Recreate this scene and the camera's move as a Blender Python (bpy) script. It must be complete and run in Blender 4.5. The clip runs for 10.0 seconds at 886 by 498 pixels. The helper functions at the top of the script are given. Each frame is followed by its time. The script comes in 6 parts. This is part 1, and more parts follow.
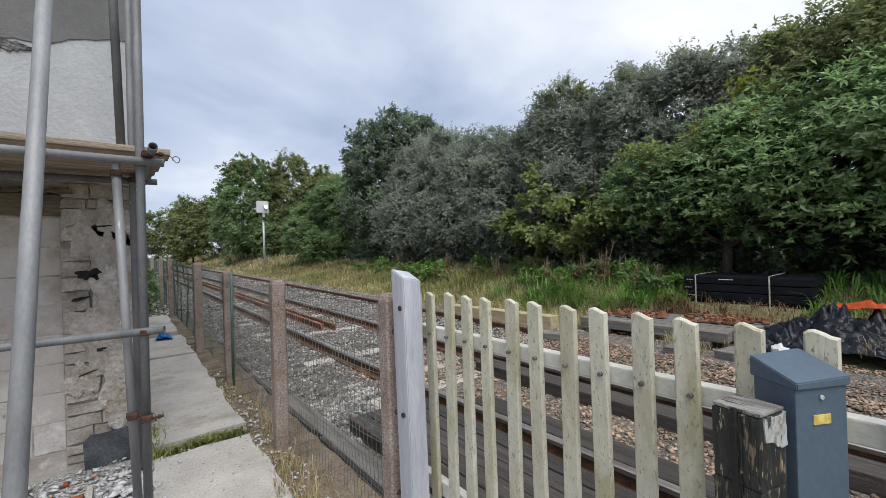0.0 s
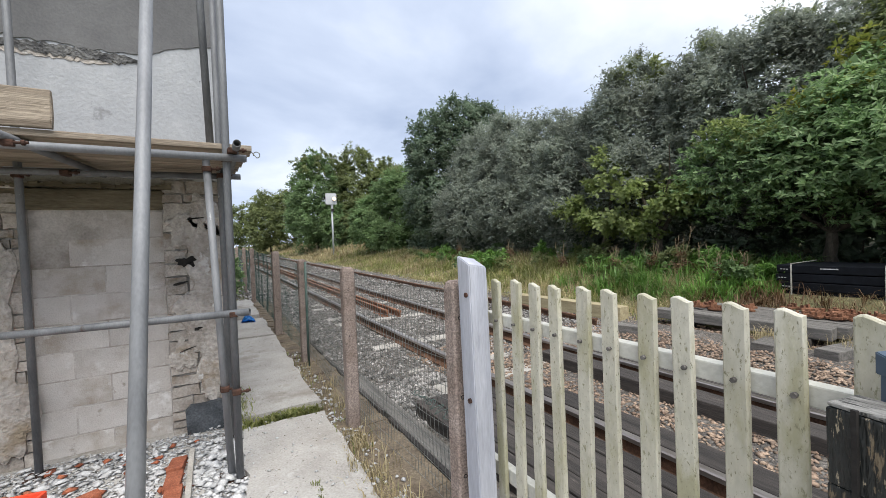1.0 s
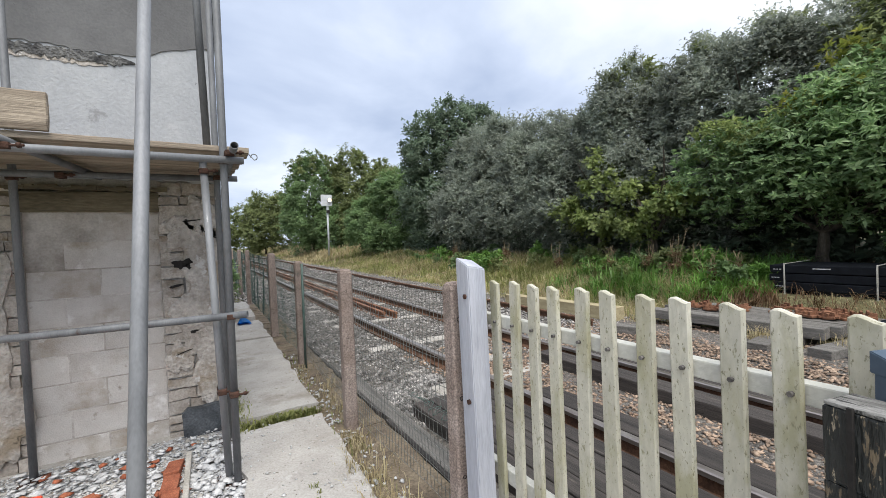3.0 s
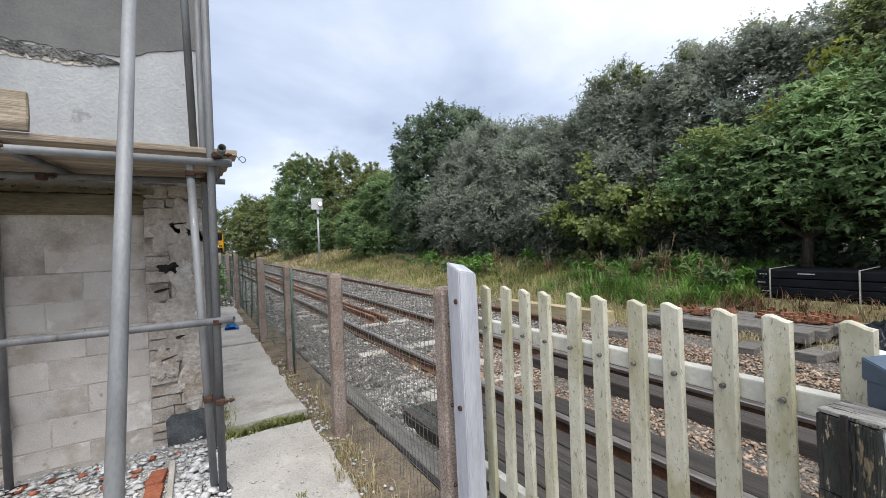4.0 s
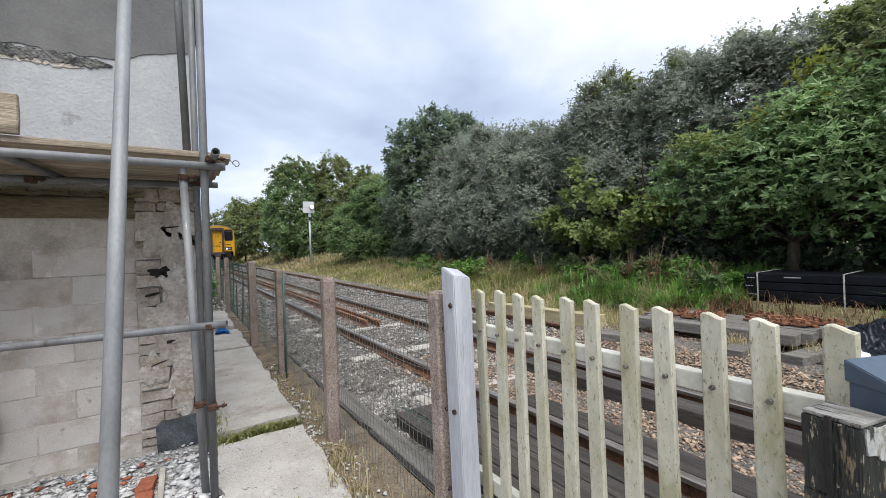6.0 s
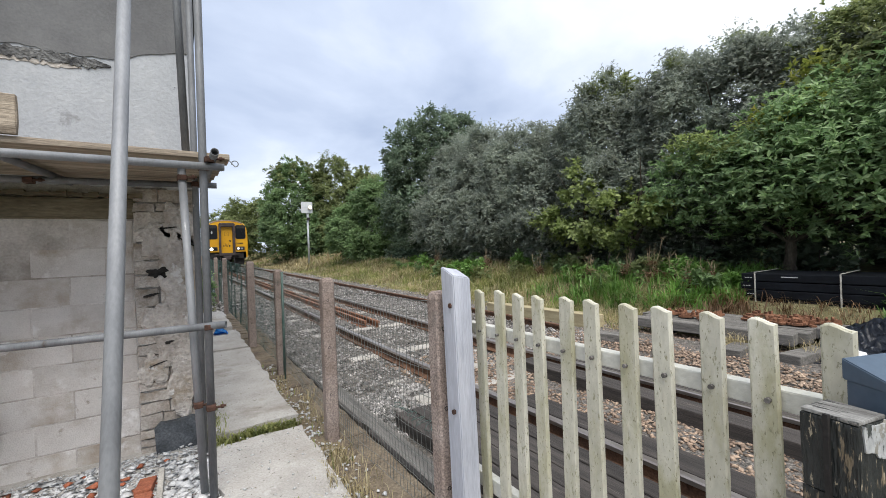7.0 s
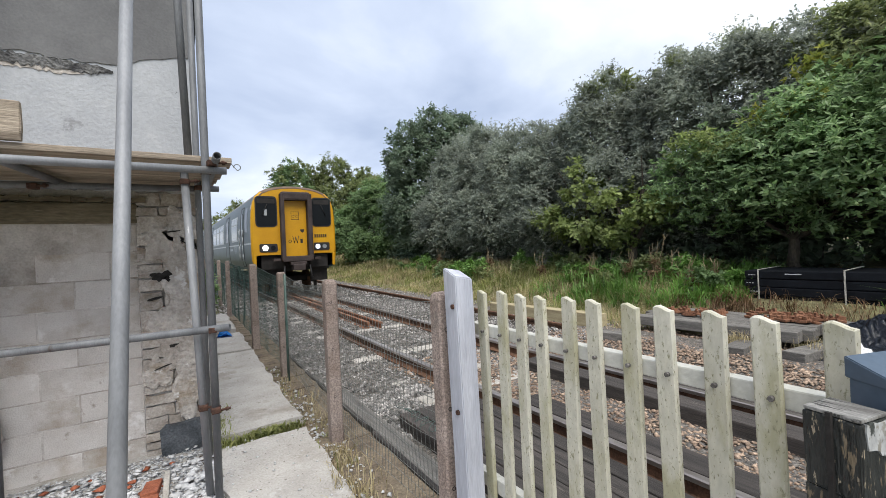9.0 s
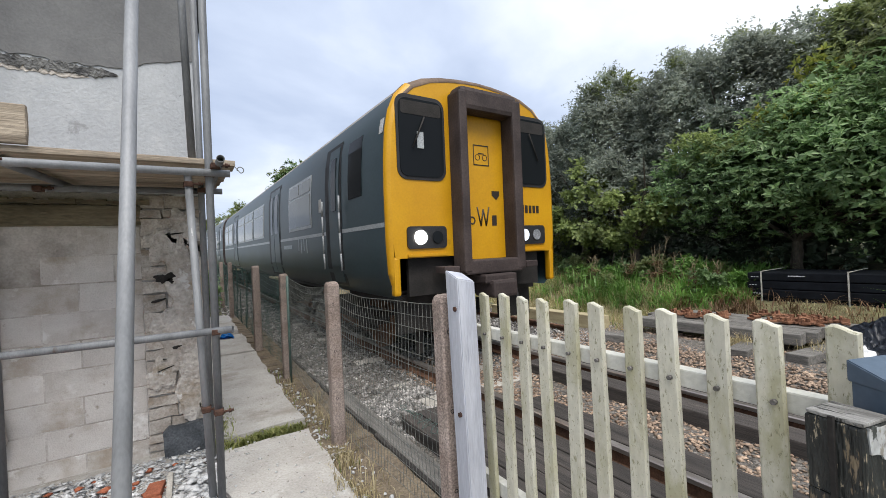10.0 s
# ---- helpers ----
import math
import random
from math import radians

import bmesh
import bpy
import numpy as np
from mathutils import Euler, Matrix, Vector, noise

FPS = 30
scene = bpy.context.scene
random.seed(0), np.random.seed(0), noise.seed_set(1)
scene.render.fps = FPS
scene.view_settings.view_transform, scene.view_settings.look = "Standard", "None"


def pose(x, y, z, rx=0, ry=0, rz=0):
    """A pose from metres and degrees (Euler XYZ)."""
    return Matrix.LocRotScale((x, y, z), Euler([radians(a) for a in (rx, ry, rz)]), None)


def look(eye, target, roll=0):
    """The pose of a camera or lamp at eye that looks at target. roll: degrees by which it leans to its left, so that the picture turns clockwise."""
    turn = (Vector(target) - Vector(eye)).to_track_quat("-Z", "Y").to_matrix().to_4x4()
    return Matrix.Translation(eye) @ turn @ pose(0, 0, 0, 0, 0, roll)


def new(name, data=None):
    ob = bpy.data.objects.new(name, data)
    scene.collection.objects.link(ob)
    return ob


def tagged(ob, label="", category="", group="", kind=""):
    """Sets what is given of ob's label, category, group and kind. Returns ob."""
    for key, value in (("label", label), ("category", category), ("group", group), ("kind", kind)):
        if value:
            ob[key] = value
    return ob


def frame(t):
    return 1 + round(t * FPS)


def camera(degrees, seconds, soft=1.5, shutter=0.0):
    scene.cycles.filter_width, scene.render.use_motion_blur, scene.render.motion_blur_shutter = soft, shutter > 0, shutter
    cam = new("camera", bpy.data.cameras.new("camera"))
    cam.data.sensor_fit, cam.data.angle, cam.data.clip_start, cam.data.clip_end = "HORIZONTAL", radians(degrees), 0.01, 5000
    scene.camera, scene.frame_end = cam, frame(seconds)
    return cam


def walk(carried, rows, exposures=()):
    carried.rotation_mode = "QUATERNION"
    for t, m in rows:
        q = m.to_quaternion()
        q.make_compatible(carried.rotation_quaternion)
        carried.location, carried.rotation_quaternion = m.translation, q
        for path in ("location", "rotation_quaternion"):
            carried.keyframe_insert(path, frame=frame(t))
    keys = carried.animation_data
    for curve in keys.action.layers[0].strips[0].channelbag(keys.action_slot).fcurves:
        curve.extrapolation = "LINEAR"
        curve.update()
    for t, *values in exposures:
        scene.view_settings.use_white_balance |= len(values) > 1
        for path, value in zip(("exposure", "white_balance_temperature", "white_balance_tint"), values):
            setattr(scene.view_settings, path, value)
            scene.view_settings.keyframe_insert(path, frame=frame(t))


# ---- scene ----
cam = camera(95.2, 10.0, soft=0.65)
walk(cam, [
    (0, look((0.033, -0.03, 1.549), (1.274, 1.538, 1.552), -1.8)),
    (0.5, look((0.028, -0.021, 1.542), (1.084, 1.677, 1.512), -2.1)),
    (1, look((0.021, -0.008, 1.539), (1.011, 1.729, 1.498), -2.2)),
    (1.5, look((0.017, -0.005, 1.541), (0.994, 1.74, 1.497), -2.0)),
    (2, look((0.003, -0.011, 1.54), (0.984, 1.731, 1.499), -2.0)),
    (3.5, look((0.007, -0.003, 1.544), (1.035, 1.712, 1.515), -2.4)),
    (4, look((0.014, 0.007, 1.544), (1.062, 1.711, 1.527), -2.2)),
    (4.5, look((0.017, 0.005, 1.563), (1.081, 1.698, 1.546), -2.1)),
    (5, look((0.005, 0.002, 1.555), (1.08, 1.688, 1.545), -2.0)),
    (5.5, look((0.0, 0.0, 1.55), (1.077, 1.685, 1.547), -2.1)),
    (7, look((-0.012, -0.001, 1.549), (1.076, 1.677, 1.549), -2.2)),
    (7.5, look((-0.01, 0.001, 1.549), (1.074, 1.681, 1.549), -2.4)),
    (8, look((-0.01, -0.001, 1.549), (1.074, 1.68, 1.548), -2.5)),
    (8.5, look((-0.012, -0.003, 1.551), (1.07, 1.679, 1.552), -2.8)),
    (9, look((-0.015, -0.006, 1.553), (1.065, 1.678, 1.555), -2.8)),
    (9.5, look((-0.019, -0.007, 1.556), (1.058, 1.679, 1.561), -2.9)),
    (10, look((-0.02, -0.01, 1.558), (1.052, 1.678, 1.568), -2.8)),
], exposures=[(0, -0.14), (0.3, -0.08), (0.8, 0.10), (10, 0.12)])

# ---- sky and daylight: broken overcast, with a soft sun behind the camera ----
SUN_UP, SUN_ROT = radians(60), radians(192)
world = bpy.data.worlds.new("sky")
scene.world = world
world.use_nodes = True
wt = world.node_tree
wt.nodes.clear()
w_out = wt.nodes.new("ShaderNodeOutputWorld")
w_bg = wt.nodes.new("ShaderNodeBackground")
w_sky = wt.nodes.new("ShaderNodeTexSky")
w_sky.sky_type, w_sky.sun_disc = "NISHITA", False
w_sky.sun_elevation, w_sky.sun_rotation = SUN_UP, SUN_ROT
w_co = wt.nodes.new("ShaderNodeTexCoord")
w_sep, w_com = wt.nodes.new("ShaderNodeSeparateXYZ"), wt.nodes.new("ShaderNodeCombineXYZ")
w_max, w_add = wt.nodes.new("ShaderNodeMath"), wt.nodes.new("ShaderNodeMath")
w_max.operation, w_max.inputs[1].default_value = "MAXIMUM", 0.0
w_add.operation, w_add.inputs[1].default_value = "ADD", 0.22
wt.links.new(w_co.outputs["Generated"], w_sep.inputs[0])
wt.links.new(w_sep.outputs["Z"], w_max.inputs[0])
wt.links.new(w_max.outputs[0], w_add.inputs[0])
for axis in ("X", "Y"):
    w_div = wt.nodes.new("ShaderNodeMath")
    w_div.operation = "DIVIDE"
    wt.links.new(w_sep.outputs[axis], w_div.inputs[0])
    wt.links.new(w_add.outputs[0], w_div.inputs[1])
    wt.links.new(w_div.outputs[0], w_com.inputs[axis])
w_map = wt.nodes.new("ShaderNodeMapping")
w_map.inputs["Location"].default_value = (3.4, 1.7, 2.0)
w_n1, w_n2 = wt.nodes.new("ShaderNodeTexNoise"), wt.nodes.new("ShaderNodeTexNoise")
w_n1.inputs["Scale"].default_value, w_n1.inputs["Detail"].default_value = 1.15, 8
w_n1.inputs["Roughness"].default_value, w_n1.inputs["Distortion"].default_value = 0.5, 0.25
w_n2.inputs["Scale"].default_value, w_n2.inputs["Detail"].default_value = 0.42, 3
w_blend = wt.nodes.new("ShaderNodeMix")
w_blend.inputs["Factor"].default_value = 0.42
wt.links.new(w_n1.outputs["Fac"], w_blend.inputs["A"])
wt.links.new(w_n2.outputs["Fac"], w_blend.inputs["B"])
w_ramp = wt.nodes.new("ShaderNodeValToRGB")
stops = ((0.38, (4.7, 5.6, 7.5, 1)), (0.48, (6.6, 7.5, 9.3, 1)), (0.57, (9.2, 9.8, 11.0, 1)), (0.67, (12.2, 12.4, 12.7, 1)))
w_ramp.color_ramp.elements[0].position, w_ramp.color_ramp.elements[0].color = stops[0]
w_ramp.color_ramp.elements[1].position, w_ramp.color_ramp.elements[1].color = stops[3]
for pos, c in stops[1:3]:
    w_ramp.color_ramp.elements.new(pos).color = c
w_mix = wt.nodes.new("ShaderNodeMixRGB")
w_mix.inputs[0].default_value = 0.9
w_bg.inputs["Strength"].default_value = 0.107
wt.links.new(w_com.outputs[0], w_map.inputs["Vector"])
wt.links.new(w_map.outputs[0], w_n1.inputs["Vector"])
wt.links.new(w_map.outputs[0], w_n2.inputs["Vector"])
wt.links.new(w_blend.outputs["Result"], w_ramp.inputs[0])
wt.links.new(w_sky.outputs[0], w_mix.inputs[1])
wt.links.new(w_ramp.outputs[0], w_mix.inputs[2])
wt.links.new(w_mix.outputs[0], w_bg.inputs["Color"])
wt.links.new(w_bg.outputs[0], w_out.inputs["Surface"])

sun = new("sun", bpy.data.lights.new("sun", "SUN"))
sun.data.energy, sun.data.angle, sun.data.color = 4.3, radians(45), (1.0, 0.96, 0.9)
sun.matrix_world = look((0, 0, 20), (-math.sin(SUN_ROT) * 9, -math.cos(SUN_ROT) * 9, 20 - 9 * math.tan(SUN_UP)))

# ---- materials ----
def mat(name, a, b, scale=6.0, rough=0.8, bump=0.3, fine=70.0, fine_amt=0.35, metal=0.0, stretch=(1, 1, 1), spots=None, rnd=0.0, island=0.0, spec=0.4, dist=0.01, contrast=(0.35, 0.65)):
    """Two-scale procedural surface. spots: list of (colour, scale, threshold, softness)."""
    m = bpy.data.materials.new(name)
    m.use_nodes = True
    t = m.node_tree
    n, l = t.nodes, t.links
    p = n["Principled BSDF"]
    co, mp = n.new("ShaderNodeTexCoord"), n.new("ShaderNodeMapping")
    mp.inputs["Scale"].default_value = stretch
    l.new(co.outputs["Object"], mp.inputs["Vector"])
    if rnd:
        shift, by = n.new("ShaderNodeObjectInfo"), n.new("ShaderNodeVectorMath")
        by.operation, by.inputs[1].default_value = "SCALE", (0, 0, 0)
        by.inputs[0].default_value = (31.0, 17.0, 43.0)
        l.new(shift.outputs["Random"], by.inputs["Scale"])
        l.new(by.outputs[0], mp.inputs["Location"])
    n1, n2 = n.new("ShaderNodeTexNoise"), n.new("ShaderNodeTexNoise")
    n1.inputs["Scale"].default_value, n1.inputs["Detail"].default_value, n1.inputs["Roughness"].default_value = scale, 5, 0.6
    n2.inputs["Scale"].default_value, n2.inputs["Detail"].default_value = fine, 4
    l.new(mp.outputs[0], n1.inputs["Vector"])
    l.new(mp.outputs[0], n2.inputs["Vector"])
    ramp = n.new("ShaderNodeValToRGB")
    ramp.color_ramp.elements[0].position, ramp.color_ramp.elements[0].color = contrast[0], (*a, 1)
    ramp.color_ramp.elements[1].position, ramp.color_ramp.elements[1].color = contrast[1], (*b, 1)
    l.new(n1.outputs["Fac"], ramp.inputs[0])
    col = ramp.outputs[0]
    mr = n.new("ShaderNodeMapRange")
    mr.inputs[1].default_value, mr.inputs[2].default_value = 0.3, 0.7
    mr.inputs[3].default_value, mr.inputs[4].default_value = 1 - fine_amt, 1 + fine_amt
    l.new(n2.outputs["Fac"], mr.inputs[0])
    mul = n.new("ShaderNodeVectorMath")
    mul.operation = "SCALE"
    l.new(col, mul.inputs[0])
    l.new(mr.outputs[0], mul.inputs["Scale"])
    col = mul.outputs[0]
    for c, sc, th, so in spots or ():
        ns = n.new("ShaderNodeTexNoise")
        ns.inputs["Scale"].default_value, ns.inputs["Detail"].default_value, ns.inputs["Roughness"].default_value = sc, 6, 0.65
        l.new(mp.outputs[0], ns.inputs["Vector"])
        sm = n.new("ShaderNodeMapRange")
        sm.inputs[1].default_value, sm.inputs[2].default_value = th, th + so
        l.new(ns.outputs["Fac"], sm.inputs[0])
        mx = n.new("ShaderNodeMixRGB")
        mx.inputs[2].default_value = (*c, 1)
        l.new(sm.outputs[0], mx.inputs[0])
        l.new(col, mx.inputs[1])
        col = mx.outputs[0]
    for amount, node, out in ((rnd, "ShaderNodeObjectInfo", "Random"), (island, "ShaderNodeNewGeometry", "Random Per Island")):
        if amount:
            oi, rr, hv = n.new(node), n.new("ShaderNodeMapRange"), n.new("ShaderNodeVectorMath")
            rr.inputs[3].default_value, rr.inputs[4].default_value = 1 - amount, 1 + amount
            hv.operation = "SCALE"
            l.new(oi.outputs[out], rr.inputs[0])
            l.new(col, hv.inputs[0])
            l.new(rr.outputs[0], hv.inputs["Scale"])
            col = hv.outputs[0]
    l.new(col, p.inputs["Base Color"])
    p.inputs["Roughness"].default_value, p.inputs["Metallic"].default_value = rough, metal
    p.inputs["Specular IOR Level"].default_value = spec
    if bump:
        ad, bp = n.new("ShaderNodeMath"), n.new("ShaderNodeBump")
        ad.operation = "ADD"
        l.new(n1.outputs["Fac"], ad.inputs[0])
        l.new(n2.outputs["Fac"], ad.inputs[1])
        bp.inputs["Strength"].default_value, bp.inputs["Distance"].default_value = bump, dist
        l.new(ad.outputs[0], bp.inputs["Height"])
        l.new(bp.outputs[0], p.inputs["Normal"])
    return m


def leaf_mat(name, dark, mid, light, gloss=0.45, through_amt=0.25):
    m = bpy.data.materials.new(name)
    m.use_nodes = True
    t = m.node_tree
    n, l = t.nodes, t.links
    p = n["Principled BSDF"]
    g, r = n.new("ShaderNodeNewGeometry"), n.new("ShaderNodeValToRGB")
    r.color_ramp.elements[0].color, r.color_ramp.elements[1].color = (*dark, 1), (*light, 1)
    e = r.color_ramp.elements.new(0.55)
    e.color = (*mid, 1)
    l.new(g.outputs["Random Per Island"], r.inputs[0])
    co, nz = n.new("ShaderNodeTexCoord"), n.new("ShaderNodeTexNoise")
    nz.inputs["Scale"].default_value, nz.inputs["Detail"].default_value = 0.9, 3
    l.new(co.outputs["Object"], nz.inputs["Vector"])
    mr, mu = n.new("ShaderNodeMapRange"), n.new("ShaderNodeVectorMath")
    mr.inputs[1].default_value, mr.inputs[2].default_value, mr.inputs[3].default_value, mr.inputs[4].default_value = 0.3, 0.7, 0.65, 1.35
    mu.operation = "SCALE"
    l.new(nz.outputs["Fac"], mr.inputs[0])
    l.new(r.outputs[0], mu.inputs[0])
    l.new(mr.outputs[0], mu.inputs["Scale"])
    l.new(mu.outputs[0], p.inputs["Base Color"])
    p.inputs["Roughness"].default_value, p.inputs["Specular IOR Level"].default_value = gloss, 0.5
    tr, mx = n.new("ShaderNodeBsdfTranslucent"), n.new("ShaderNodeMixShader")
    l.new(mu.outputs[0], tr.inputs["Color"])
    mx.inputs[0].default_value = through_amt
    l.new(p.outputs[0], mx.inputs[1])
    l.new(tr.outputs[0], mx.inputs[2])
    l.new(mx.outputs[0], n["Material Output"].inputs["Surface"])
    return m


def glow(name, colour, strength):
    m = bpy.data.materials.new(name)
    m.use_nodes = True
    p = m.node_tree.nodes["Principled BSDF"]
    p.inputs["Base Color"].default_value = (*colour, 1)
    p.inputs["Emission Color"].default_value, p.inputs["Emission Strength"].default_value = (*colour, 1), strength
    return m


def glass_dark(name, tint=(0.012, 0.014, 0.016), spec=0.25):
    m = bpy.data.materials.new(name)
    m.use_nodes = True
    p = m.node_tree.nodes["Principled BSDF"]
    p.inputs["Base Color"].default_value = (*tint, 1)
    p.inputs["Roughness"].default_value, p.inputs["Specular IOR Level"].default_value = 0.1, spec
    p.inputs["IOR"].default_value = 1.2
    return m


M_CONC = mat("path_concrete", (0.330, 0.312, 0.285), (0.430, 0.412, 0.382), 2.2, 0.92, 0.7, 60, 0.14, spots=[((0.240, 0.214, 0.176), 1.3, 0.54, 0.14), ((0.455, 0.442, 0.420), 7, 0.60, 0.08), ((0.190, 0.172, 0.145), 13, 0.64, 0.05), ((0.150, 0.135, 0.112), 45, 0.65, 0.03)])
M_SOIL = mat("soil", (0.11, 0.085, 0.06), (0.20, 0.16, 0.11), 3, 0.95, 0.7, 50, 0.4)
M_RUBBLE = mat("rubble", (0.430, 0.432, 0.432), (0.570, 0.570, 0.566), 9, 0.95, 0.5, 80, 0.15, island=0.2, spec=0.2)
M_BRICKBIT = mat("brick_bit", (0.231, 0.068, 0.034), (0.340, 0.116, 0.061), 12, 0.9, 0.5, 90, 0.3, island=0.25, rnd=0.2)
M_RENDER_UP = mat("grey_render", (0.118, 0.119, 0.121), (0.165, 0.166, 0.166), 1.6, 0.9, 0.35, 60, 0.08, spots=[((0.30, 0.30, 0.295), 22, 0.72, 0.02), ((0.075, 0.075, 0.075), 30, 0.72, 0.02)])
M_RENDER_WHITE = mat("old_white_render", (0.355, 0.370, 0.388), (0.420, 0.435, 0.450), 1.8, 0.9, 0.5, 40, 0.06, spots=[((0.265, 0.272, 0.280), 3.2, 0.64, 0.04), ((0.150, 0.150, 0.150), 13, 0.70, 0.02), ((0.480, 0.490, 0.500), 2.4, 0.58, 0.12)])
M_BLOCK = mat("concrete_block", (0.455, 0.424, 0.392), (0.585, 0.558, 0.526), 2.6, 0.92, 0.5, 110, 0.06, rnd=0.07, spots=[((0.335, 0.282, 0.222), 1.7, 0.51, 0.16), ((0.650, 0.632, 0.608), 4.5, 0.58, 0.1), ((0.220, 0.182, 0.142), 4.2, 0.62, 0.08)])
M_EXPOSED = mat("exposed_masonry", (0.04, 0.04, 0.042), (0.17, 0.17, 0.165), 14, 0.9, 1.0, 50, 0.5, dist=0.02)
M_MORTAR = mat("mortar", (0.34, 0.32, 0.30), (0.44, 0.42, 0.39), 6, 0.95, 0.6, 90, 0.2)
M_STONE = mat("rubble_stone", (0.29, 0.252, 0.212), (0.47, 0.435, 0.392), 5, 0.92, 0.8, 60, 0.2, rnd=0.2, spots=[((0.22, 0.172, 0.118), 3, 0.55, 0.12)])
M_PLASTER = mat("crumbling_plaster", (0.335, 0.300, 0.262), (0.54, 0.505, 0.462), 4.2, 0.94, 1.0, 30, 0.2, spots=[((0.28, 0.228, 0.165), 2.6, 0.53, 0.12), ((0.60, 0.585, 0.56), 6, 0.62, 0.05), ((0.12, 0.105, 0.085), 8, 0.69, 0.03)], dist=0.025)
M_LINTEL = mat("stained_lintel", (0.085, 0.070, 0.044), (0.195, 0.165, 0.110), 4, 0.9, 0.7, 40, 0.25, stretch=(0.4, 1, 1.5), spots=[((0.030, 0.028, 0.020), 5, 0.58, 0.06), ((0.24, 0.21, 0.15), 7, 0.62, 0.06)])
# near-black colour painted for the shade inside holes and cracks
M_HOLESHADE = mat("hole_shade", (0.012, 0.011, 0.01), (0.03, 0.027, 0.024), 14, 0.95, 0.6)
M_SLATE = mat("slate", (0.035, 0.04, 0.046), (0.09, 0.10, 0.11), 7, 0.7, 0.5, 60, 0.35, spots=[((0.3, 0.3, 0.3), 9, 0.66, 0.05)])
M_GALV = mat("galvanised_tube", (0.195, 0.202, 0.212), (0.270, 0.278, 0.288), 7, 0.6, 0.12, 120, 0.08, metal=0.25, stretch=(1, 1, 0.25), spots=[((0.42, 0.425, 0.43), 26, 0.68, 0.03), ((0.15, 0.15, 0.15), 4, 0.62, 0.1)])
M_GALV_OLD = mat("weathered_tube", (0.115, 0.120, 0.126), (0.185, 0.192, 0.200), 7, 0.6, 0.15, 120, 0.12, metal=0.15, stretch=(1, 1, 0.3), spots=[((0.40, 0.40, 0.40), 26, 0.68, 0.03), ((0.085, 0.072, 0.06), 6, 0.62, 0.06)])
M_RUST = mat("rusty_iron", (0.03, 0.018, 0.014), (0.095, 0.046, 0.03), 14, 0.85, 0.5, 90, 0.35, metal=0.15)
M_BOARD = mat("scaffold_board_wood", (0.170, 0.136, 0.102), (0.357, 0.302, 0.234), 3.2, 0.85, 0.5, 40, 0.3, stretch=(0.25, 6, 6), rnd=0.12)
M_POSTC = mat("aggregate_concrete_post", (0.204, 0.157, 0.132), (0.306, 0.251, 0.221), 4, 0.95, 0.9, 95, 0.45, rnd=0.12, spots=[((0.111, 0.102, 0.085), 3, 0.60, 0.1)])
M_WIRE = mat("galvanised_wire", (0.105, 0.115, 0.105), (0.220, 0.225, 0.205), 18, 0.6, 0.0, metal=0.2)
M_WIREGREEN = mat("green_coated_wire", (0.035, 0.075, 0.062), (0.085, 0.125, 0.110), 10, 0.5, 0.0)
M_CREAM = mat("cream_picket_paint", (0.47, 0.450, 0.355), (0.56, 0.542, 0.455), 5, 0.65, 0.4, 55, 0.10, stretch=(1, 1, 0.4), rnd=0.07, spots=[((0.38, 0.362, 0.242), 7, 0.49, 0.14), ((0.190, 0.182, 0.112), 150, 0.59, 0.08), ((0.250, 0.240, 0.150), 70, 0.60, 0.08)])
M_RAILWHITE = mat("white_rail_paint", (0.475, 0.468, 0.410), (0.562, 0.554, 0.504), 5, 0.6, 0.25, 60, 0.08, spots=[((0.158, 0.158, 0.094), 6, 0.66, 0.06)])
M_WPOST = mat("weathered_white_post", (0.375, 0.390, 0.440), (0.500, 0.515, 0.565), 3, 0.75, 0.45, 45, 0.10, stretch=(3, 3, 0.35), spots=[((0.235, 0.250, 0.300), 5, 0.60, 0.08), ((0.190, 0.165, 0.115), 12, 0.70, 0.04)])
M_RAIL_STEEL = mat("worn_rail_head", (0.30, 0.26, 0.23), (0.48, 0.44, 0.41), 5, 0.35, 0.1, 60, 0.15, metal=0.8, stretch=(1, 0.2, 1))
M_RAIL_RUST = mat("rail_rust", (0.068, 0.036, 0.022), (0.160, 0.084, 0.048), 7, 0.85, 0.4, 70, 0.3)
M_RAIL_SPARE = mat("spare_rail_rust", (0.128, 0.056, 0.030), (0.270, 0.128, 0.071), 4, 0.85, 0.4, 70, 0.25)
M_TIMBER_DARK = mat("dark_crossing_timber", (0.026, 0.023, 0.021), (0.066, 0.057, 0.051), 3, 0.8, 0.6, 40, 0.3, stretch=(6, 0.3, 6), rnd=0.25, spots=[((0.115, 0.100, 0.086), 5, 0.62, 0.06)])
M_TIMBER_GREY = mat("grey_weathered_timber", (0.088, 0.084, 0.076), (0.192, 0.180, 0.164), 3, 0.85, 0.5, 40, 0.3, stretch=(6, 0.3, 6), rnd=0.15)
M_TIMBER_YELLOW = mat("new_pale_timber", (0.290, 0.240, 0.140), (0.430, 0.370, 0.230), 3, 0.75, 0.3, 40, 0.15, stretch=(5, 0.3, 5))
M_SLEEPER = mat("concrete_sleeper", (0.288, 0.272, 0.240), (0.416, 0.392, 0.352), 4, 0.9, 0.4, 80, 0.2, rnd=0.1)
M_BALLAST_BED = mat("ballast_bed", (0.086, 0.077, 0.068), (0.200, 0.182, 0.160), 16, 0.95, 1.0, 42, 0.6, dist=0.04)
